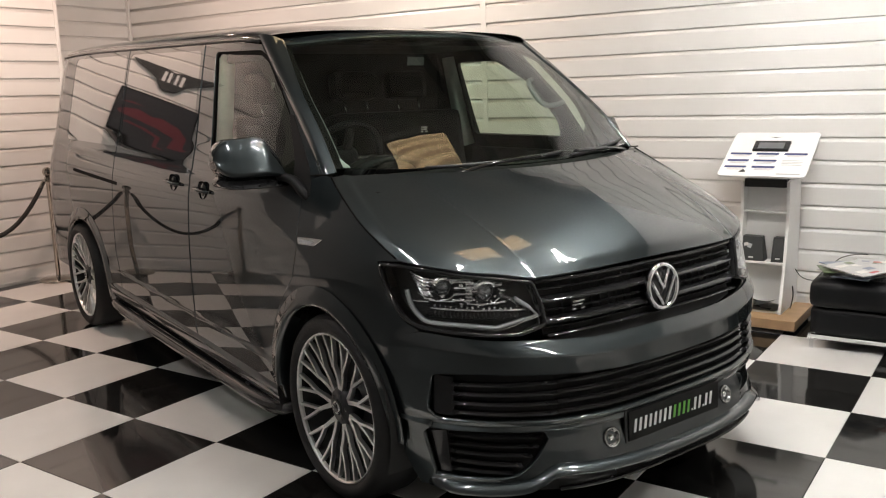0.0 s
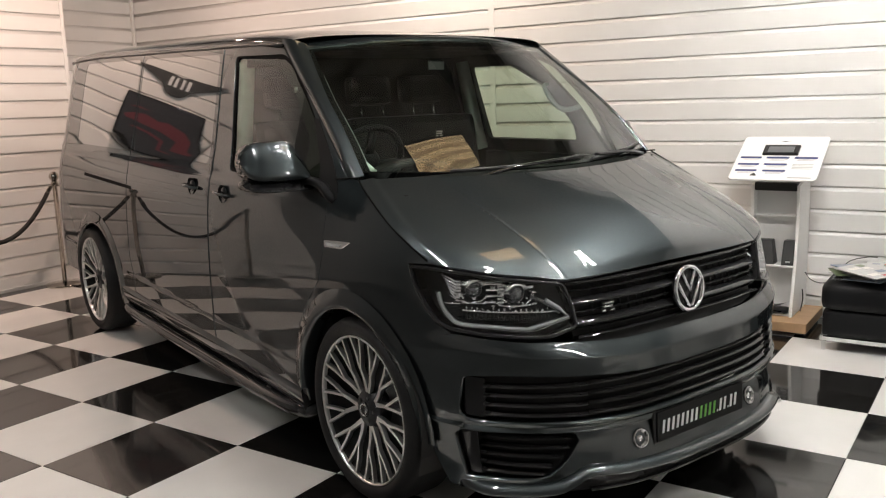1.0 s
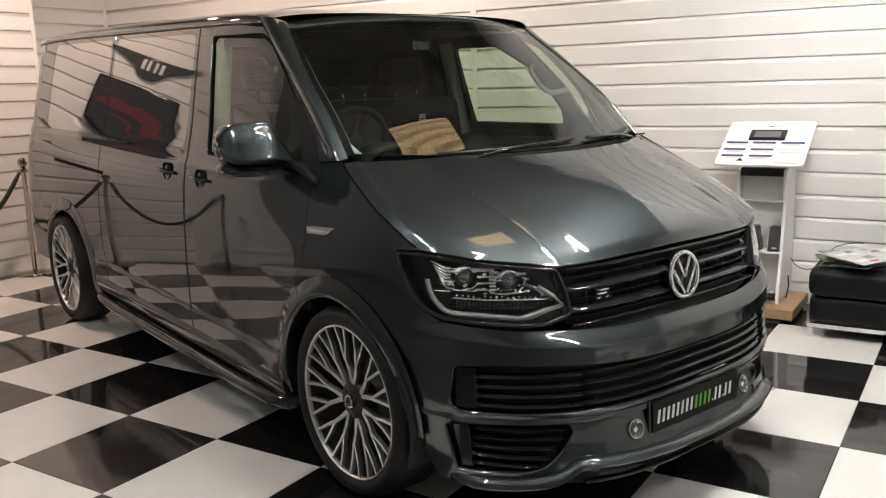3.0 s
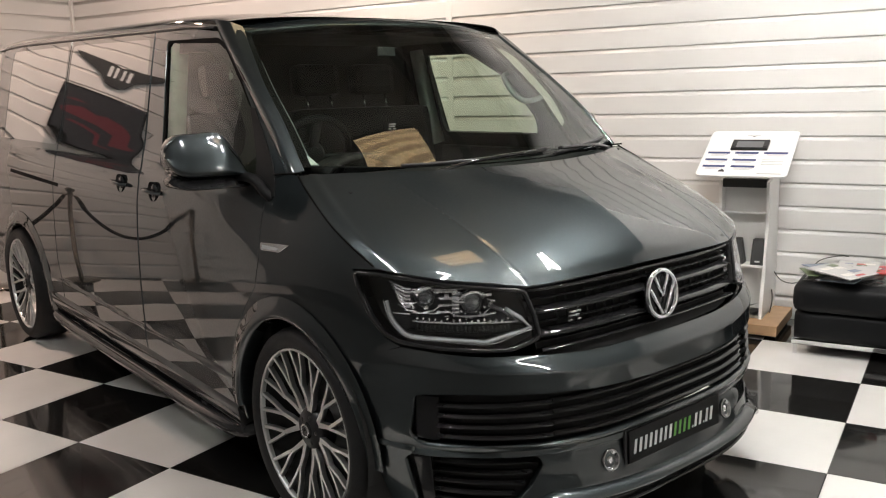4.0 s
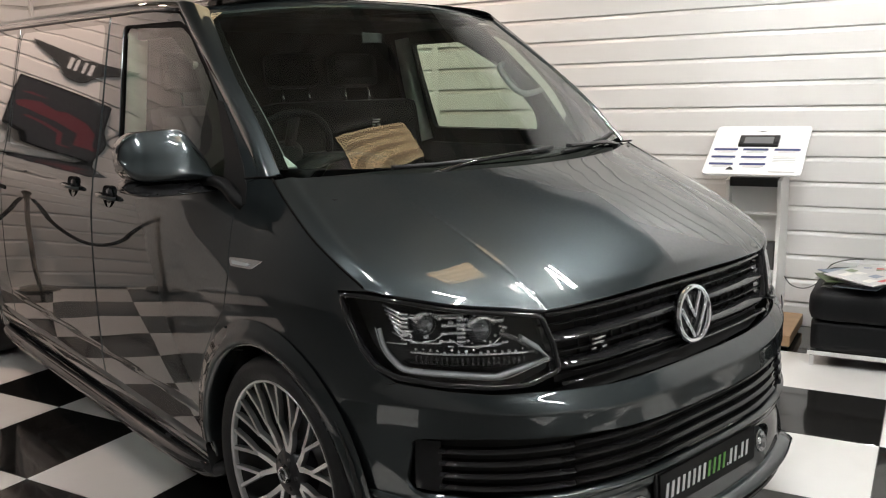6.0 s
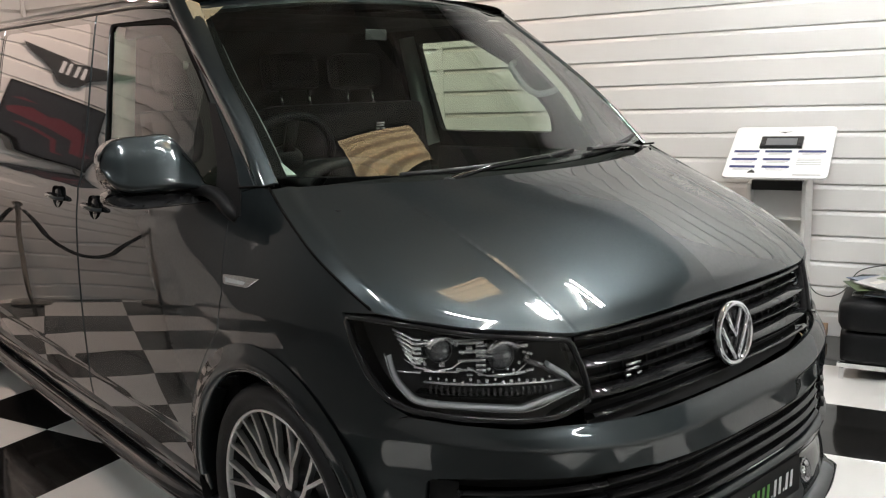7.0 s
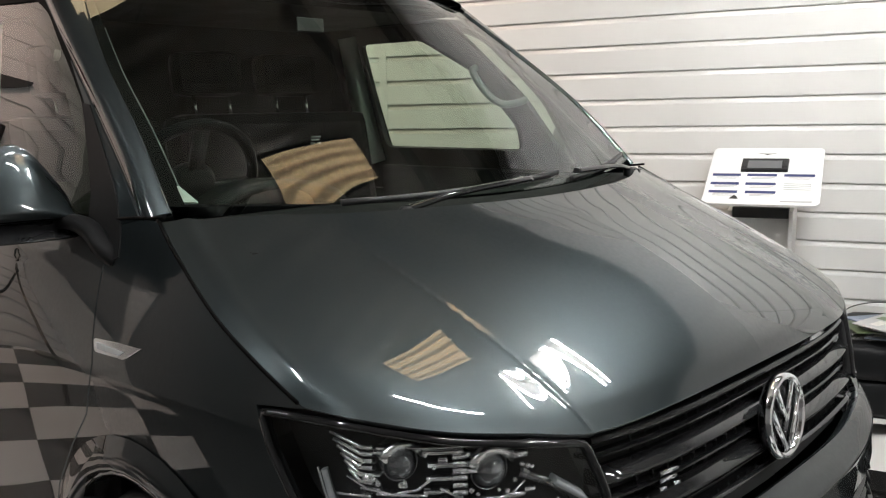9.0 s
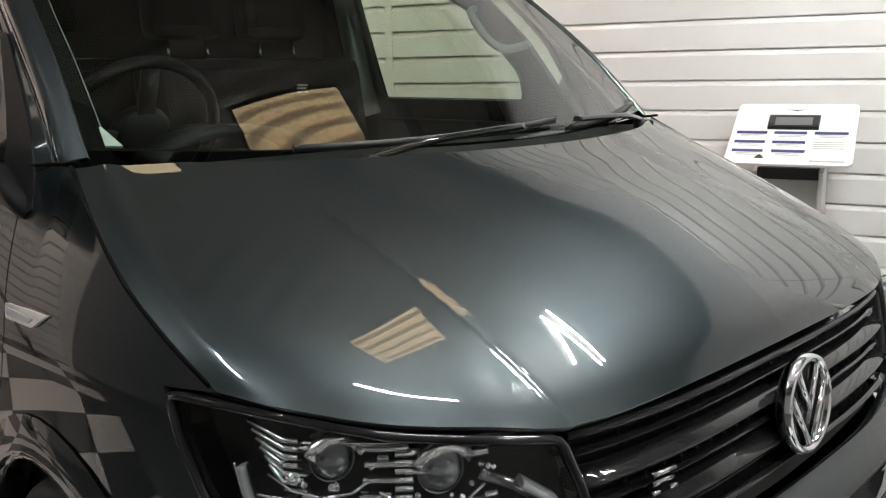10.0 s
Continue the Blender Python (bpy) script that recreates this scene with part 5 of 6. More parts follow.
# lining round the far door window, grab handle, mirror
for far in (False, True):
    s = 1 if far else -1
    bm = bmesh.new()
    back = 0.0 if far else 0.13
    sweep(bm, [(-1.325 + back, s * 0.80, 1.20), (-1.345 + 0.6 * back, s * 0.71, 1.71)], [(-0.04, -0.032), (0.04, -0.032), (0.04, 0.032), (-0.04, 0.032)], up=(1, 0, 0))
    part("belt_pillar", bm, TRIM_PALE, van, "pale green-grey door pillar lining")
    part("door_card", boxed(-1.28, min(s * 0.80, s * 0.86), 0.45, -0.30, max(s * 0.80, s * 0.86), 1.19, 0.01), TRIM_DARK, van)
    frame_hole = rounded([(-1.24, 1.283), (-1.268 - 0.05 * back, 1.69), (-0.93, 1.685), (-0.70, 1.56), (-0.52, 1.36), (-0.52, 1.28)], 0.03)
    patch("window_lining", hull, uz([(-1.42, 1.10), (-1.47, 1.76), (-0.78, 1.74), (-0.47, 1.46), (-0.30, 1.23), (-0.30, 1.10)]), TRIM_DARK, van, [uz(frame_hole)], mirror=far, lift=-0.05, thick=0.02, step=(0.06, 0.06), core=(-1.0, 0, 1.3))
    grab = curve_through([(-0.70, s * 0.755, 1.56), (-0.66, s * 0.69, 1.54), (-0.58, s * 0.68, 1.46), (-0.52, s * 0.70, 1.425), (-0.47, s * 0.76, 1.44)], 6)
    part("grab_handle", sweep(bmesh.new(), grab, ring(0.013, 8)), TRIM_MID, van)
part("visor_label", boxed(-0.53, -0.165, 1.632, -0.525, -0.075, 1.668, 0.002), STEEL, van, "pale label under the roof lining")


# ---- things in the room ----
# information stand: shelf unit with a sloping board
stand = thing("display_stand", pose(1.56, 3.22, 0.09), "white laminate display stand with open shelves and a sloping board", "display stand")
SX, SY0, SY1, SH = 0.148, -0.20, 0.205, 0.83
for s in (-1, 1):
    bm = bmesh.new()
    a, b = s * SX, s * (SX - 0.018)
    pts = [(SY0 - 0.01, 0.0), (SY1, 0.0), (SY1, SH + 0.02), (SY0 + 0.10, SH - 0.02), (SY0 + 0.12, 0.60), (SY0 + 0.07, 0.30)]
    v0, v1 = [bm.verts.new((a, y, z)) for y, z in pts], [bm.verts.new((b, y, z)) for y, z in pts]
    bm.faces.new(v0)
    bm.faces.new(v1[::-1])
    for j in range(len(pts)):
        bm.faces.new((v0[j], v0[(j + 1) % len(pts)], v1[(j + 1) % len(pts)], v1[j]))
    bmesh.ops.recalc_face_normals(bm, faces=bm.faces[:])
    part("side_panel", bm, STAND_WHITE, stand)
part("back_panel", boxed(-SX + 0.018, 0.0, 0.0, SX - 0.018, 0.015, SH), STAND_WHITE, stand)
for z, y in ((0.0, SY0 + 0.01), (0.295, SY0 + 0.08)):
    part("shelf", boxed(-SX + 0.018, y, z, SX - 0.018, 0.0, z + 0.014, 0.002), STAND_WHITE, stand)
part("shelf", boxed(-SX + 0.018, SY0 + 0.13, 0.613, SX - 0.018, 0.0, 0.619, 0.001), BOARD_WHITE, stand, "thin glass-like shelf")
part("top_housing", boxed(-SX + 0.02, SY0 + 0.11, SH - 0.055, SX - 0.02, 0.06, SH - 0.003, 0.004), INK_BLACK, stand, "black housing under the board")
bm = bmesh.new()
BM = pose(0.008, -0.055, 0.975, 29, 0, 0)
box(bm, -0.258, -0.245, -0.006, 0.258, 0.245, 0.006)
ed = [e for e in bm.edges if abs((e.verts[0].co - e.verts[1].co).z) > 0.005]
bmesh.ops.bevel(bm, geom=ed, offset=0.028, segments=4, affect="EDGES", profile=0.5)
for v in bm.verts:
    v.co = BM @ v.co
board = part("board", bm, BOARD_WHITE, stand, "white sloping information board")
screen_frame = part("screen_frame", box(bmesh.new(), -0.110, 0.025, 0.0, 0.106, 0.130, 0.020, 0.006, BM), GLOSS_BLACK, board, "black tablet screen")
part("screen", box(bmesh.new(), -0.080, 0.040, 0.019, 0.076, 0.105, 0.0215, m=BM), LCD, screen_frame)
bm = bmesh.new()
for pts in (((-0.045, 0.195), (0.0, 0.182), (0.0, 0.190)), ((0.045, 0.195), (0.0, 0.190), (0.0, 0.182)), ((-0.014, 0.190), (0.014, 0.190), (0.0, 0.176))):
    vs = [bm.verts.new(BM @ Vector((x, y, 0.0068))) for x, y in pts]
    bm.faces.new(vs)
part("logo_shape", bm, INK_BLACK, board)
for i, (x, y, w) in enumerate(((-0.235, 0.0, 0.13), (-0.075, 0.0, 0.135), (0.092, 0.0, 0.135), (-0.235, -0.075, 0.13), (-0.075, -0.075, 0.135), (-0.235, -0.145, 0.13), (-0.07, -0.145, 0.135))):
    part("heading_bar", box(bmesh.new(), x, y - 0.011, 0.005, x + w, y + 0.009, 0.0072, m=BM), INK_BLUE, board)
    for k in range(2):
        part("text_bar", box(bmesh.new(), x + 0.02, y - 0.022 - 0.011 * k, 0.005, x + w * (0.85 if k else 0.95), y - 0.018 - 0.011 * k, 0.0070, m=BM), INK_GREY, board)
for k in range(4):
    part("text_bar", box(bmesh.new(), 0.095, -0.075 - 0.016 * k, 0.005, 0.215, -0.070 - 0.016 * k, 0.0070, m=BM), INK_GREY, board)
part("text_bar", box(bmesh.new(), 0.09, -0.222, 0.005, 0.225, -0.212, 0.0070, m=BM), INK_GREY, board)
bm = bmesh.new()
bm.faces.new([bm.verts.new(BM @ Vector((x, y, 0.0068))) for x, y in ((-0.135, -0.205), (-0.095, -0.205), (-0.10, -0.19), (-0.115, -0.172), (-0.13, -0.19))])
part("logo_shape", bm, INK_BLACK, board)
plinth = tagged(part("plinth", boxed(1.28, 2.88, 0.03, 1.82, 3.40, 0.09, 0.004), OAK), "low oak laminate plinth under the display stand", "plinth")
part("plinth_foot", boxed(1.33, 2.96, 0.0, 1.80, 3.36, 0.031), INK_BLACK, plinth)

# boxes and papers on the shelves
for x, w in ((1.490, 0.165), (1.652, 0.078)):
    b = bmesh.new()
    z0, y0 = 0.399, 3.10
    lo = [(x - w / 2, y0, z0), (x + w / 2, y0 + 0.006, z0), (x + w / 2, y0 + 0.10, z0), (x - w / 2, y0 + 0.10, z0)]
    hi = [(x - w * 0.46, y0 + 0.05, z0 + 0.15), (x + w * 0.34, y0 + 0.055, z0 + 0.15), (x + w * 0.34, y0 + 0.11, z0 + 0.15), (x - w * 0.46, y0 + 0.11, z0 + 0.15)]
    vs = [b.verts.new(p) for p in lo + hi]
    for q in ((0, 1, 5, 4), (1, 2, 6, 5), (2, 3, 7, 6), (3, 0, 4, 7), (4, 5, 6, 7), (3, 2, 1, 0)):
        b.faces.new([vs[i] for i in q])
    bmesh.ops.bevel(b, geom=b.edges[:], offset=0.003, segments=1, affect="EDGES")
    carton = tagged(part("leaflet_box", b, INK_BLACK), "black printed box standing on the shelf", "box", "boxes on the stand")
    mark = boxed(x - 0.012, y0 - 0.001, z0 + 0.018, x + 0.014, y0 + 0.012, z0 + 0.026)
    part("logo_shape", mark, INK_GREY, carton)
    if w > 0.1:
        part("picture", box(bmesh.new(), -0.022, -0.002, -0.014, 0.03, 0.002, 0.014, m=pose(x - 0.005, y0 + 0.034, z0 + 0.088, -18, 20, 0)), INK_GREY, carton)
        part("picture", box(bmesh.new(), -0.015, -0.002, -0.010, 0.012, 0.002, 0.010, m=pose(x - 0.035, y0 + 0.034, z0 + 0.10, -18, -15, 0)), PAPER, carton)
rnd = random.Random(4)
for k in range(5):
    b = bmesh.new()
    n = 8
    m = pose(1.59 + rnd.uniform(-0.02, 0.02), 3.09 + rnd.uniform(-0.02, 0.02), 0.106 + 0.010 * k, 0, 0, rnd.uniform(-25, 25))
    top = [[b.verts.new(m @ Vector((-0.10 + 0.2 * i / n, y, 0.012 * math.sin(2.5 * i / n + k) + (0.03 * (i / n) ** 3 if k == 4 else 0)))) for y in (-0.06, 0.07)] for i in range(n + 1)]
    for r0, r1 in zip(top, top[1:]):
        b.faces.new((r0[0], r1[0], r1[1], r0[1])).smooth = True
    ex = bmesh.ops.solidify(b, geom=b.faces[:], thickness=0.004)
    tagged(part("leaflet", b, INK_BLACK if k in (1, 4) else PAPER), "loose printed leaflet on the bottom shelf", "leaflet", "leaflets on the stand")

# leather bench
bench_ob = thing("leather_bench", pose(1.935, 2.68, 0), "black leather bench seat with stitched panels and chrome legs", "bench")
L, D = 1.7, 0.66


def cushion(name, x0, x1, y0, y1, z0, z1, r, parent, label=""):
    b = bmesh.new()
    box(b, x0, y0, z0, x1, y1, z1)
    bmesh.ops.subdivide_edges(b, edges=b.edges[:], cuts=7, use_grid_fill=True)
    cx, cy, cz = (x0 + x1) / 2, (y0 + y1) / 2, (z0 + z1) / 2
    hx, hy, hz = (x1 - x0) / 2, (y1 - y0) / 2, (z1 - z0) / 2
    for v in b.verts:
        p = v.co - Vector((cx, cy, cz))
        inner = Vector((max(-hx + r, min(hx - r, p.x)), max(-hy + r, min(hy - r, p.y)), max(-hz + r, min(hz - r, p.z))))
        d = p - inner
        if d.length > 1e-6:
            p = inner + d.normalized() * min(r, d.length)
        puff = 0.012 * (1 - (p.x / hx) ** 4) * (1 - (p.y / hy) ** 4)
        p.z += puff if p.z > 0 else 0
        p += Vector(noise.noise_vector(v.co * 9)) * 0.0035
        v.co = Vector((cx, cy, cz)) + p
    for f in b.faces:
        f.smooth = True
    return part(name, b, LEATHER, parent, label)


cushion("lower_cushion", 0.0, 0.52, 0.0, D, 0.085, 0.245, 0.03, bench_ob)
cushion("lower_cushion", 0.522, L, 0.0, D, 0.085, 0.245, 0.03, bench_ob)
cushion("seat_cushion", -0.012, 0.52, -0.02, D, 0.235, 0.405, 0.055, bench_ob)
cushion("seat_cushion", 0.522, L, -0.02, D, 0.235, 0.405, 0.055, bench_ob)
for y in (0.01, D - 0.03):
    part("leg_rail", boxed(-0.005, y, 0.060, L, y + 0.02, 0.086, 0.003), CHROME, bench_ob)
    for x in (0.005, L - 0.03):
        part("leg", boxed(x, y, 0.0, x + 0.022, y + 0.02, 0.062, 0.003), CHROME, bench_ob)
part("under_tray", boxed(0.03, 0.05, 0.055, L - 0.02, D - 0.05, 0.09), INK_BLACK, bench_ob)

# magazines under a clear bag
prints = [PAPER, GREEN_PRINT, INK_GREY, BLUE_PRINT, RED, PAPER, INK_GREY]
for k in range(11):
    m = pose(2.17 + rnd.uniform(-0.10, 0.12), 2.86 + rnd.uniform(-0.13, 0.16), 0.424 + 0.005 * k, rnd.uniform(-3, 3), rnd.uniform(-3, 3), rnd.uniform(-70, 60))
    mag = tagged(part("magazine", box(bmesh.new(), -0.105, -0.145, 0, 0.105, 0.145, 0.005, 0.001, m), prints[(k * 3) % 7]), "glossy printed magazine lying on the bench", "magazine", "magazines on the bench")
    for j in range(8):
        x, y = rnd.uniform(-0.09, 0.03), rnd.uniform(-0.13, 0.09)
        part("cover_print", box(bmesh.new(), x, y, 0.0045, x + rnd.uniform(0.03, 0.07), y + rnd.uniform(0.015, 0.05), 0.0056, m=m), prints[(k + j + 2) % 7], mag)
bag = bmesh.new()
n = 16
rows = [[bag.verts.new((1.985 + 0.40 * i / n, 2.64 + 0.46 * j / n, 0.43 + 0.045 * math.sin(math.pi * i / n) ** 0.6 * math.sin(math.pi * j / n) ** 0.6 + 0.010 * noise.noise(Vector((i * 0.8, j * 0.8, 3.1))))) for j in range(n + 1)] for i in range(n + 1)]
for r0, r1 in zip(rows, rows[1:]):
    for j in range(n):
        bag.faces.new((r0[j], r1[j], r1[j + 1], r0[j + 1]))
bag_ob = tagged(part("plastic_bag", bag, PLASTIC_BAG), "crumpled clear plastic bag over the magazines", "bag")
bag_ob.visible_shadow = False

# lead from the stand to the bench
lead = curve_through([(1.72, 3.30, 0.33), (1.76, 3.30, 0.28), (1.83, 3.32, 0.262), (1.90, 3.34, 0.30), (1.96, 3.36, 0.40), (2.06, 3.36, 0.44), (2.13, 3.36, 0.445)], 6)
tagged(part("cable", sweep(bmesh.new(), lead, ring(0.003, 6)), INK_BLACK), "thin black cable from the stand to the bench", "cable")
lead2 = curve_through([(1.712, 3.28, 0.22), (1.72, 3.27, 0.16), (1.715, 3.25, 0.10), (1.72, 3.20, 0.093)], 6)
tagged(part("cable", sweep(bmesh.new(), lead2, ring(0.004, 6)), INK_BLACK), "thin black cable hanging behind the stand", "cable")

# rope barrier along the end wall
POSTS = [(-4.02, 1.76), (-4.02, 0.67), (-4.02, -0.30)]
post = thing("barrier_post", pose(*POSTS[0], 0), "polished metal barrier post with a ball top", "barrier post", "barrier posts")
part("base", lathe(bmesh.new(), [(0.0, 0.0), (0.155, 0.0), (0.157, 0.012), (0.15, 0.02), (0.05, 0.032), (0.0, 0.034)], 36), BRASS, post)
part("stem", lathe(bmesh.new(), [(0.019, 0.03), (0.019, 0.87), (0.027, 0.875), (0.027, 0.90), (0.017, 0.905)], 20), BRASS, post)
part("ball", lathe(bmesh.new(), [(0.0, 0.895), (0.018, 0.905), (0.034, 0.925), (0.040, 0.945), (0.034, 0.968), (0.018, 0.984), (0.0, 0.988)], 24), BRASS, post)
part("hook_ring", sweep(bmesh.new(), [(0.045 * math.cos(a * 0.5236), 0.045 * math.sin(a * 0.5236), 0.868) for a in range(12)], ring(0.005, 6), closed=True), BRASS, post)
for x, y in POSTS[1:]:
    copy_thing(post, pose(x, y, 0))
for (xa, ya), (xb, yb) in zip(POSTS, POSTS[1:]):
    ya, yb = ya - 0.045, yb + 0.045
    pts = [(xa + (xb - xa) * t, ya + (yb - ya) * t, 0.855 - 0.40 * (1 - (2 * t - 1) ** 2)) for t in [i / 16 for i in range(17)]]
    rope = tagged(part("barrier_rope", sweep(bmesh.new(), pts, ring(0.018, 10)), ROPE), "black twisted barrier rope hung between posts", "rope", "barrier ropes")
    for p, q in ((pts[0], pts[1]), (pts[-1], pts[-2])):
        d = (Vector(q) - Vector(p)).normalized()
        part("end_cap", sweep(bmesh.new(), [Vector(p) - d * 0.01, Vector(p) + d * 0.05], ring(0.018, 10)), BRASS, rope)

# television and wing-shaped sign on the end wall
tv = thing("television", pose(LEFT_X + 0.012, 0.68, 1.80), "black flat television showing a dark red picture", "television")
part("housing", boxed(0.0, -0.35, -0.198, 0.045, 0.35, 0.198, 0.012), GLOSS_BLACK, tv)
part("screen", boxed(0.044, -0.33, -0.18, 0.0475, 0.33, 0.18), SCREEN_DARK, tv)
for pts in ([(-0.31, -0.01), (-0.22, 0.02), (-0.06, 0.035), (0.02, 0.015), (0.14, 0.035), (0.25, 0.01), (0.31, -0.02), (0.29, -0.045), (0.12, -0.05), (-0.10, -0.05), (-0.28, -0.04)], [(-0.10, -0.085), (0.20, -0.085), (0.24, -0.10), (-0.14, -0.10)], [(0.10, 0.075), (0.22, 0.085), (0.30, 0.06), (0.20, 0.068)]):
    b = bmesh.new()
    b.faces.new([b.verts.new((0.0485, y, z)) for y, z in pts])
    part("picture", b, SCREEN_RED, tv, "dim red shape on the screen")
sign = thing("wing_sign", pose(LEFT_X + 0.01, 0.66, 2.23), "dark wing-shaped wall sign with a pale middle", "sign")
b = bmesh.new()
half = [(0.0, 0.055), (0.07, 0.075), (0.16, 0.082), (0.30, 0.097), (0.42, 0.115), (0.37, 0.068), (0.30, 0.028), (0.22, -0.008), (0.14, -0.05), (0.09, -0.115), (0.045, -0.138), (0.0, -0.14)]
outline = half + [(-y, z) for y, z in half[-2:0:-1]]
f0 = b.faces.new([b.verts.new((0.0, y, z)) for y, z in outline])
up_f = bmesh.ops.extrude_face_region(b, geom=[f0])
bmesh.ops.translate(b, vec=(0.02, 0, 0), verts=[v for v in up_f["geom"] if isinstance(v, bmesh.types.BMVert)])
bmesh.ops.recalc_face_normals(b, faces=b.faces[:])
part("wings", b, SATIN_BLACK, sign)
for y0, y1 in ((-0.10, -0.06), (-0.045, -0.01), (0.015, 0.05), (0.06, 0.10)):
    part("middle_bar", boxed(0.019, y0, -0.055, 0.024, y1 - 0.012, 0.045), BOARD_WHITE, sign)

# roof steel, tubes and roof light
for y in (-3.6, -2.4, -1.2, 0.0, 2.2, 3.1):
    tagged(part("roof_purlin", boxed(BACK_X, y - 0.03, CEILING - 0.16, FAR_X, y + 0.03, CEILING, 0.004), ROOF_BEAM), "dark steel roof purlin", "beam", "roof beams")
for x, y, z, length, turn, watts in TUBES:
    tube = thing("tube_light", pose(x, y, z, 0, 0, turn), "white fluorescent batten light, some of the set added", "ceiling light", "ceiling lights")
    part("housing", boxed(-length / 2 - 0.03, -0.05, 0.03, length / 2 + 0.03, 0.05, 0.09, 0.008), ROOF_BEAM, tube)
    for off in twin(y):
        part("lamp_tube", sweep(bmesh.new(), [(-length / 2, off, 0), (length / 2, off, 0)], ring(0.0095 if y > 1.3 else 0.0125, 10)), TUBE_DIM if y > 2.5 else TUBE_MID if y < -2 else TUBE_GLOW, tube)
    for s in (-1, 1):
        part("hanger", boxed(s * length / 3 - 0.004, -0.004, 0.09, s * length / 3 + 0.004, 0.004, CEILING - z), ROOF_BEAM, tube)

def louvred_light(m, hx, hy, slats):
    panel = thing("louvred_light", m, "warm glowing hanging light panel behind weakly glowing slats", "ceiling light", "louvred lights")
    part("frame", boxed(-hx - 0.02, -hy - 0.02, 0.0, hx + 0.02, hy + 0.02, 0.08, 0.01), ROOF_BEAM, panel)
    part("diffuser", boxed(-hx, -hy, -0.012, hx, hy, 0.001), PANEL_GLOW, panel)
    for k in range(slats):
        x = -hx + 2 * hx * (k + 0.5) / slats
        # slats glow weakly themselves in place of light passing through them
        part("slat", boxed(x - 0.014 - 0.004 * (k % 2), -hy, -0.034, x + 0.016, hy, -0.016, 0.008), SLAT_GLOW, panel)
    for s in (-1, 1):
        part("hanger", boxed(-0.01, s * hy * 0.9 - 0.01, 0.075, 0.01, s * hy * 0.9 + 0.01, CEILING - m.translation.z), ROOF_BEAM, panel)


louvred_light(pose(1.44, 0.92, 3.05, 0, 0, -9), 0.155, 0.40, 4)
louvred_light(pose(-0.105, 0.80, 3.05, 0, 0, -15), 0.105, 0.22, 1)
for x, y, z, watts, colour in SPOTS:
    spot = thing("spot_light", pose(x, y, z), "small warm ceiling spotlight", "spotlight", "ceiling spots")
    part("can", lathe(bmesh.new(), [(0.055, 0.0), (0.085, -0.03), (0.088, 0.02), (0.088, 0.16), (0.02, 0.17), (0.0, 0.17)], 24), INK_BLACK, spot)
    part("bulb", lathe(bmesh.new(), [(0.0, 0.01), (0.05, 0.01), (0.055, 0.02)], 20), SPOT_GLOW, spot)
    part("stem", boxed(-0.01, -0.01, 0.16, 0.01, 0.01, CEILING - z), ROOF_BEAM, spot)


# ---- boards and tiles ----
def plank_mesh(length):
    """A cladding board along x from 0, its face towards -y, with a rounded upper edge."""
    b = bmesh.new()
    prof = [(0.014, 0.0), (0.002, 0.001), (0.0, 0.005), (0.0, PITCH - 0.030), (0.003, PITCH - 0.020), (0.010, PITCH - 0.010), (0.012, PITCH - 0.002), (0.014, PITCH - 0.001)]
    lo, hi = [b.verts.new((0, y, z)) for y, z in prof], [b.verts.new((length, y, z)) for y, z in prof]
    for i in range(len(prof) - 1):
        b.faces.new((lo[i], hi[i], hi[i + 1], lo[i + 1])).smooth = 3 <= i <= 5
    b.faces.new(lo)
    b.faces.new(hi[::-1])
    bmesh.ops.recalc_face_normals(b, faces=b.faces[:])
    me = bpy.data.meshes.new("plank")
    b.to_mesh(me)
    b.free()
    me.materials.append(CLAD)
    return me


def clad(wall, runs, m):
    """Boards over a wall: runs of (start, length) along it."""
    for start, length in runs:
        me = plank_mesh(length)
        z = FIRST
        while z < CEILING - 0.02:
            ob = new("plank", me)
            ob.parent = wall
            ob.matrix_world = m @ Matrix.Translation((start, 0, z))
            z += PITCH


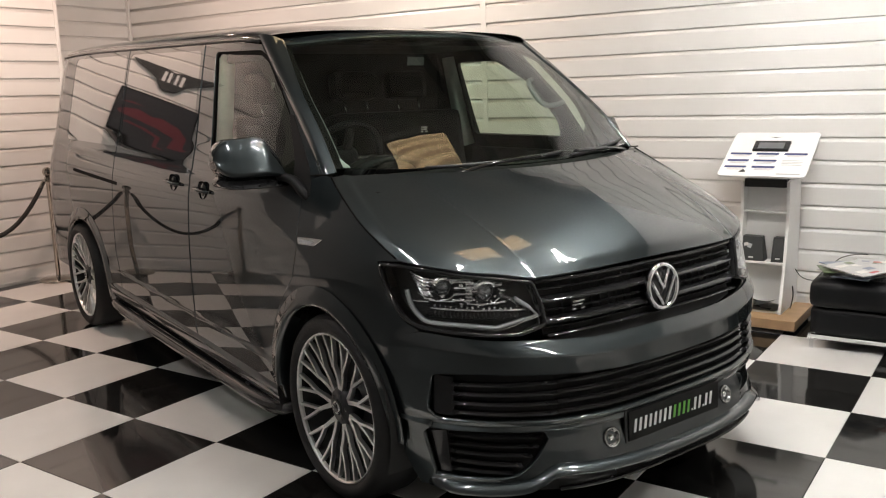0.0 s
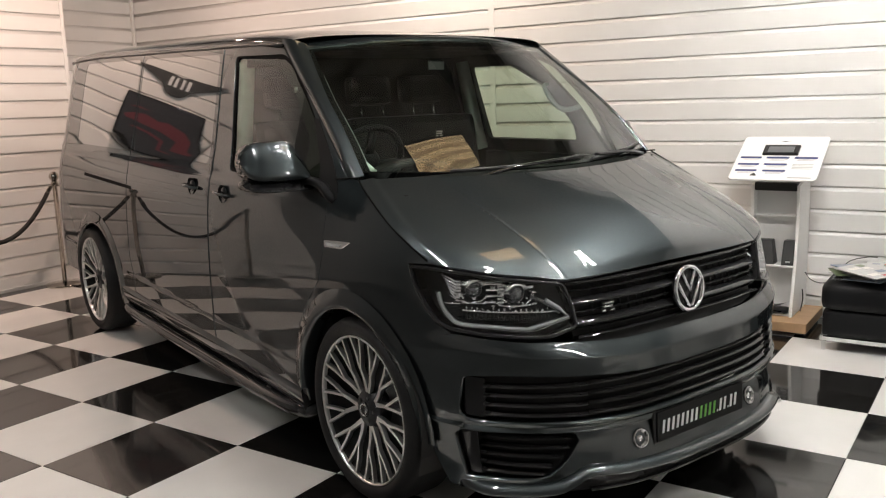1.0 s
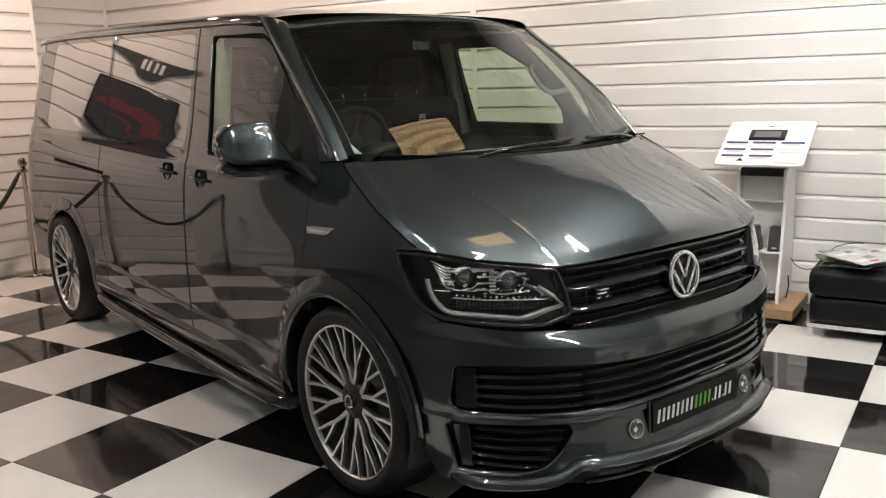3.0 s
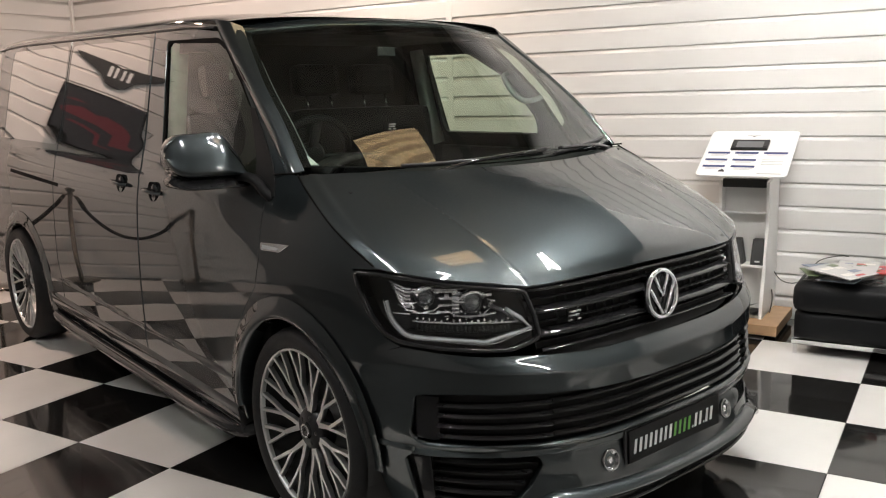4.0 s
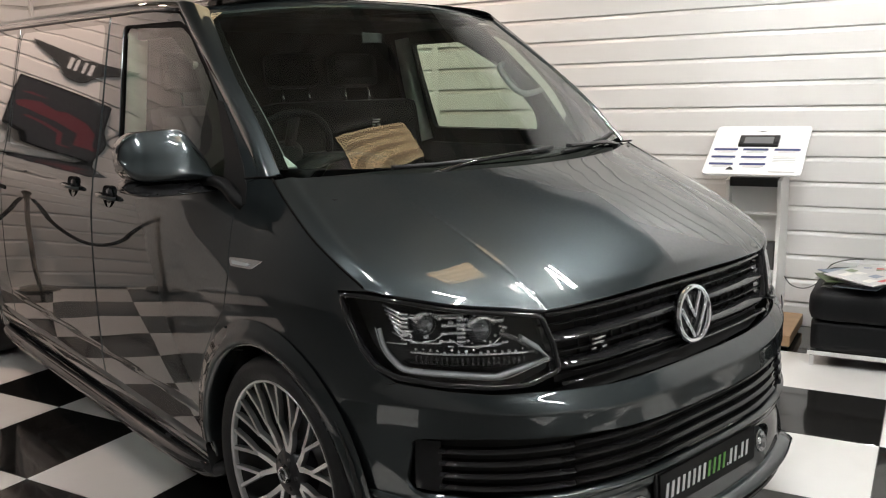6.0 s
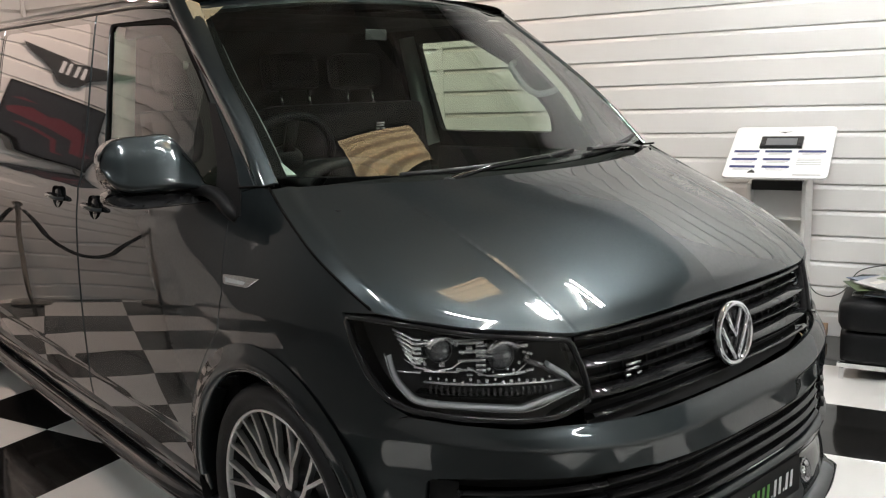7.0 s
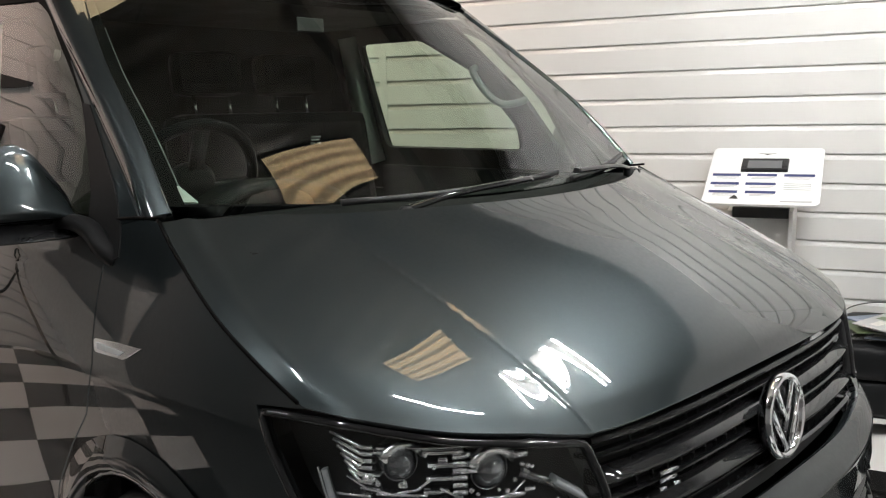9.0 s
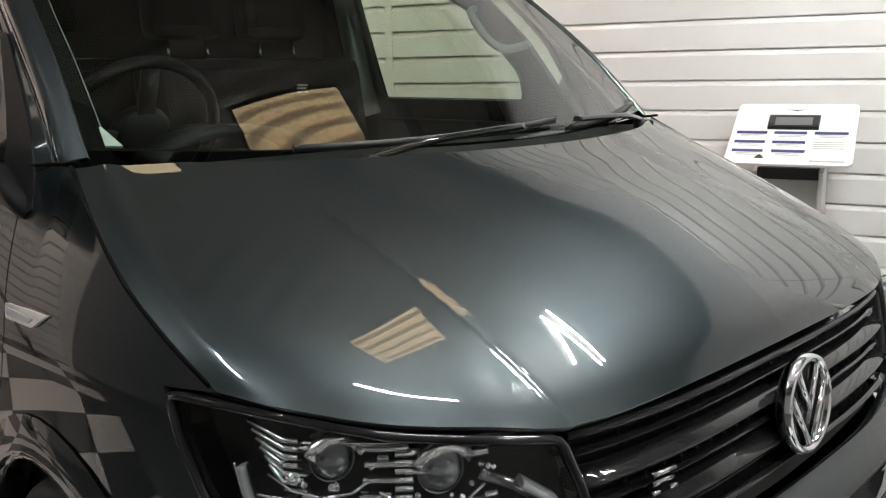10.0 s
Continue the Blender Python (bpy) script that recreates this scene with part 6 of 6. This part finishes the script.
SEAM = -0.665
clad(wall_right, [(BACK_X, SEAM - 0.012 - BACK_X), (SEAM + 0.012, 3.6), (SEAM + 3.63, FAR_X - SEAM - 3.63)], Matrix.Translation((0, WALL_Y, 0)))
part("joint_strip", boxed(SEAM - 0.024, WALL_Y - 0.004, 0, SEAM + 0.024, WALL_Y + 0.006, CEILING, 0.002), CLAD, wall_right)
clad(wall_left, [(LEFT_END, EDGE_Y - LEFT_END)], Matrix.Translation((LEFT_X, 0, 0)) @ pose(0, 0, 0, 0, 0, 90))
clad(wall_back, [(EDGE_Y, WALL_Y - EDGE_Y)], Matrix.Translation((BACK_X, 0, 0)) @ pose(0, 0, 0, 0, 0, 90))
clad(wall_return, [(0, LEFT_X - BACK_X)], Matrix.Translation((LEFT_X, EDGE_Y, 0)) @ pose(0, 0, 0, 0, 0, 180))
part("corner_trim", boxed(LEFT_X - 0.03, EDGE_Y - 0.03, 0, LEFT_X + 0.004, EDGE_Y + 0.004, CEILING, 0.002), CLAD, wall_left)
part("corner_trim", boxed(BACK_X - 0.004, WALL_Y - 0.03, 0, BACK_X + 0.03, WALL_Y - 0.001, CEILING, 0.002), CLAD, wall_back)
tagged(part("baseboard", boxed(LEFT_X, LEFT_END, 0, LEFT_X + 0.008, EDGE_Y, 0.03, 0.002), CLAD), "white strip at the foot of the wall", "baseboard", "", "structure")

tile_meshes = []
for mat in (TILE_BLACK, TILE_WHITE):
    b = bmesh.new()
    box(b, 0.0012, 0.0012, -0.006, TILE - 0.0012, TILE - 0.0012, 0.0)
    top = [e for e in b.edges if e.verts[0].co.z > -0.001 and e.verts[1].co.z > -0.001]
    bmesh.ops.bevel(b, geom=top, offset=0.0012, segments=1, affect="EDGES")
    me = bpy.data.meshes.new("tile")
    b.to_mesh(me)
    b.free()
    me.materials.append(mat)
    tile_meshes.append(me)
for i in range(-9, 12):
    for j in range(-2, 6):
        # no tiles where the added dark sheets lie
        if (i + 1) * TILE < BACK_X or i * TILE > FAR_X or (i > 4 and j < 0) or (i > 1 and j < -1):
            continue
        ob = new("tile", tile_meshes[(i + j) % 2])
        ob.parent = floor
        ob.location = (i * TILE, j * TILE, 0)
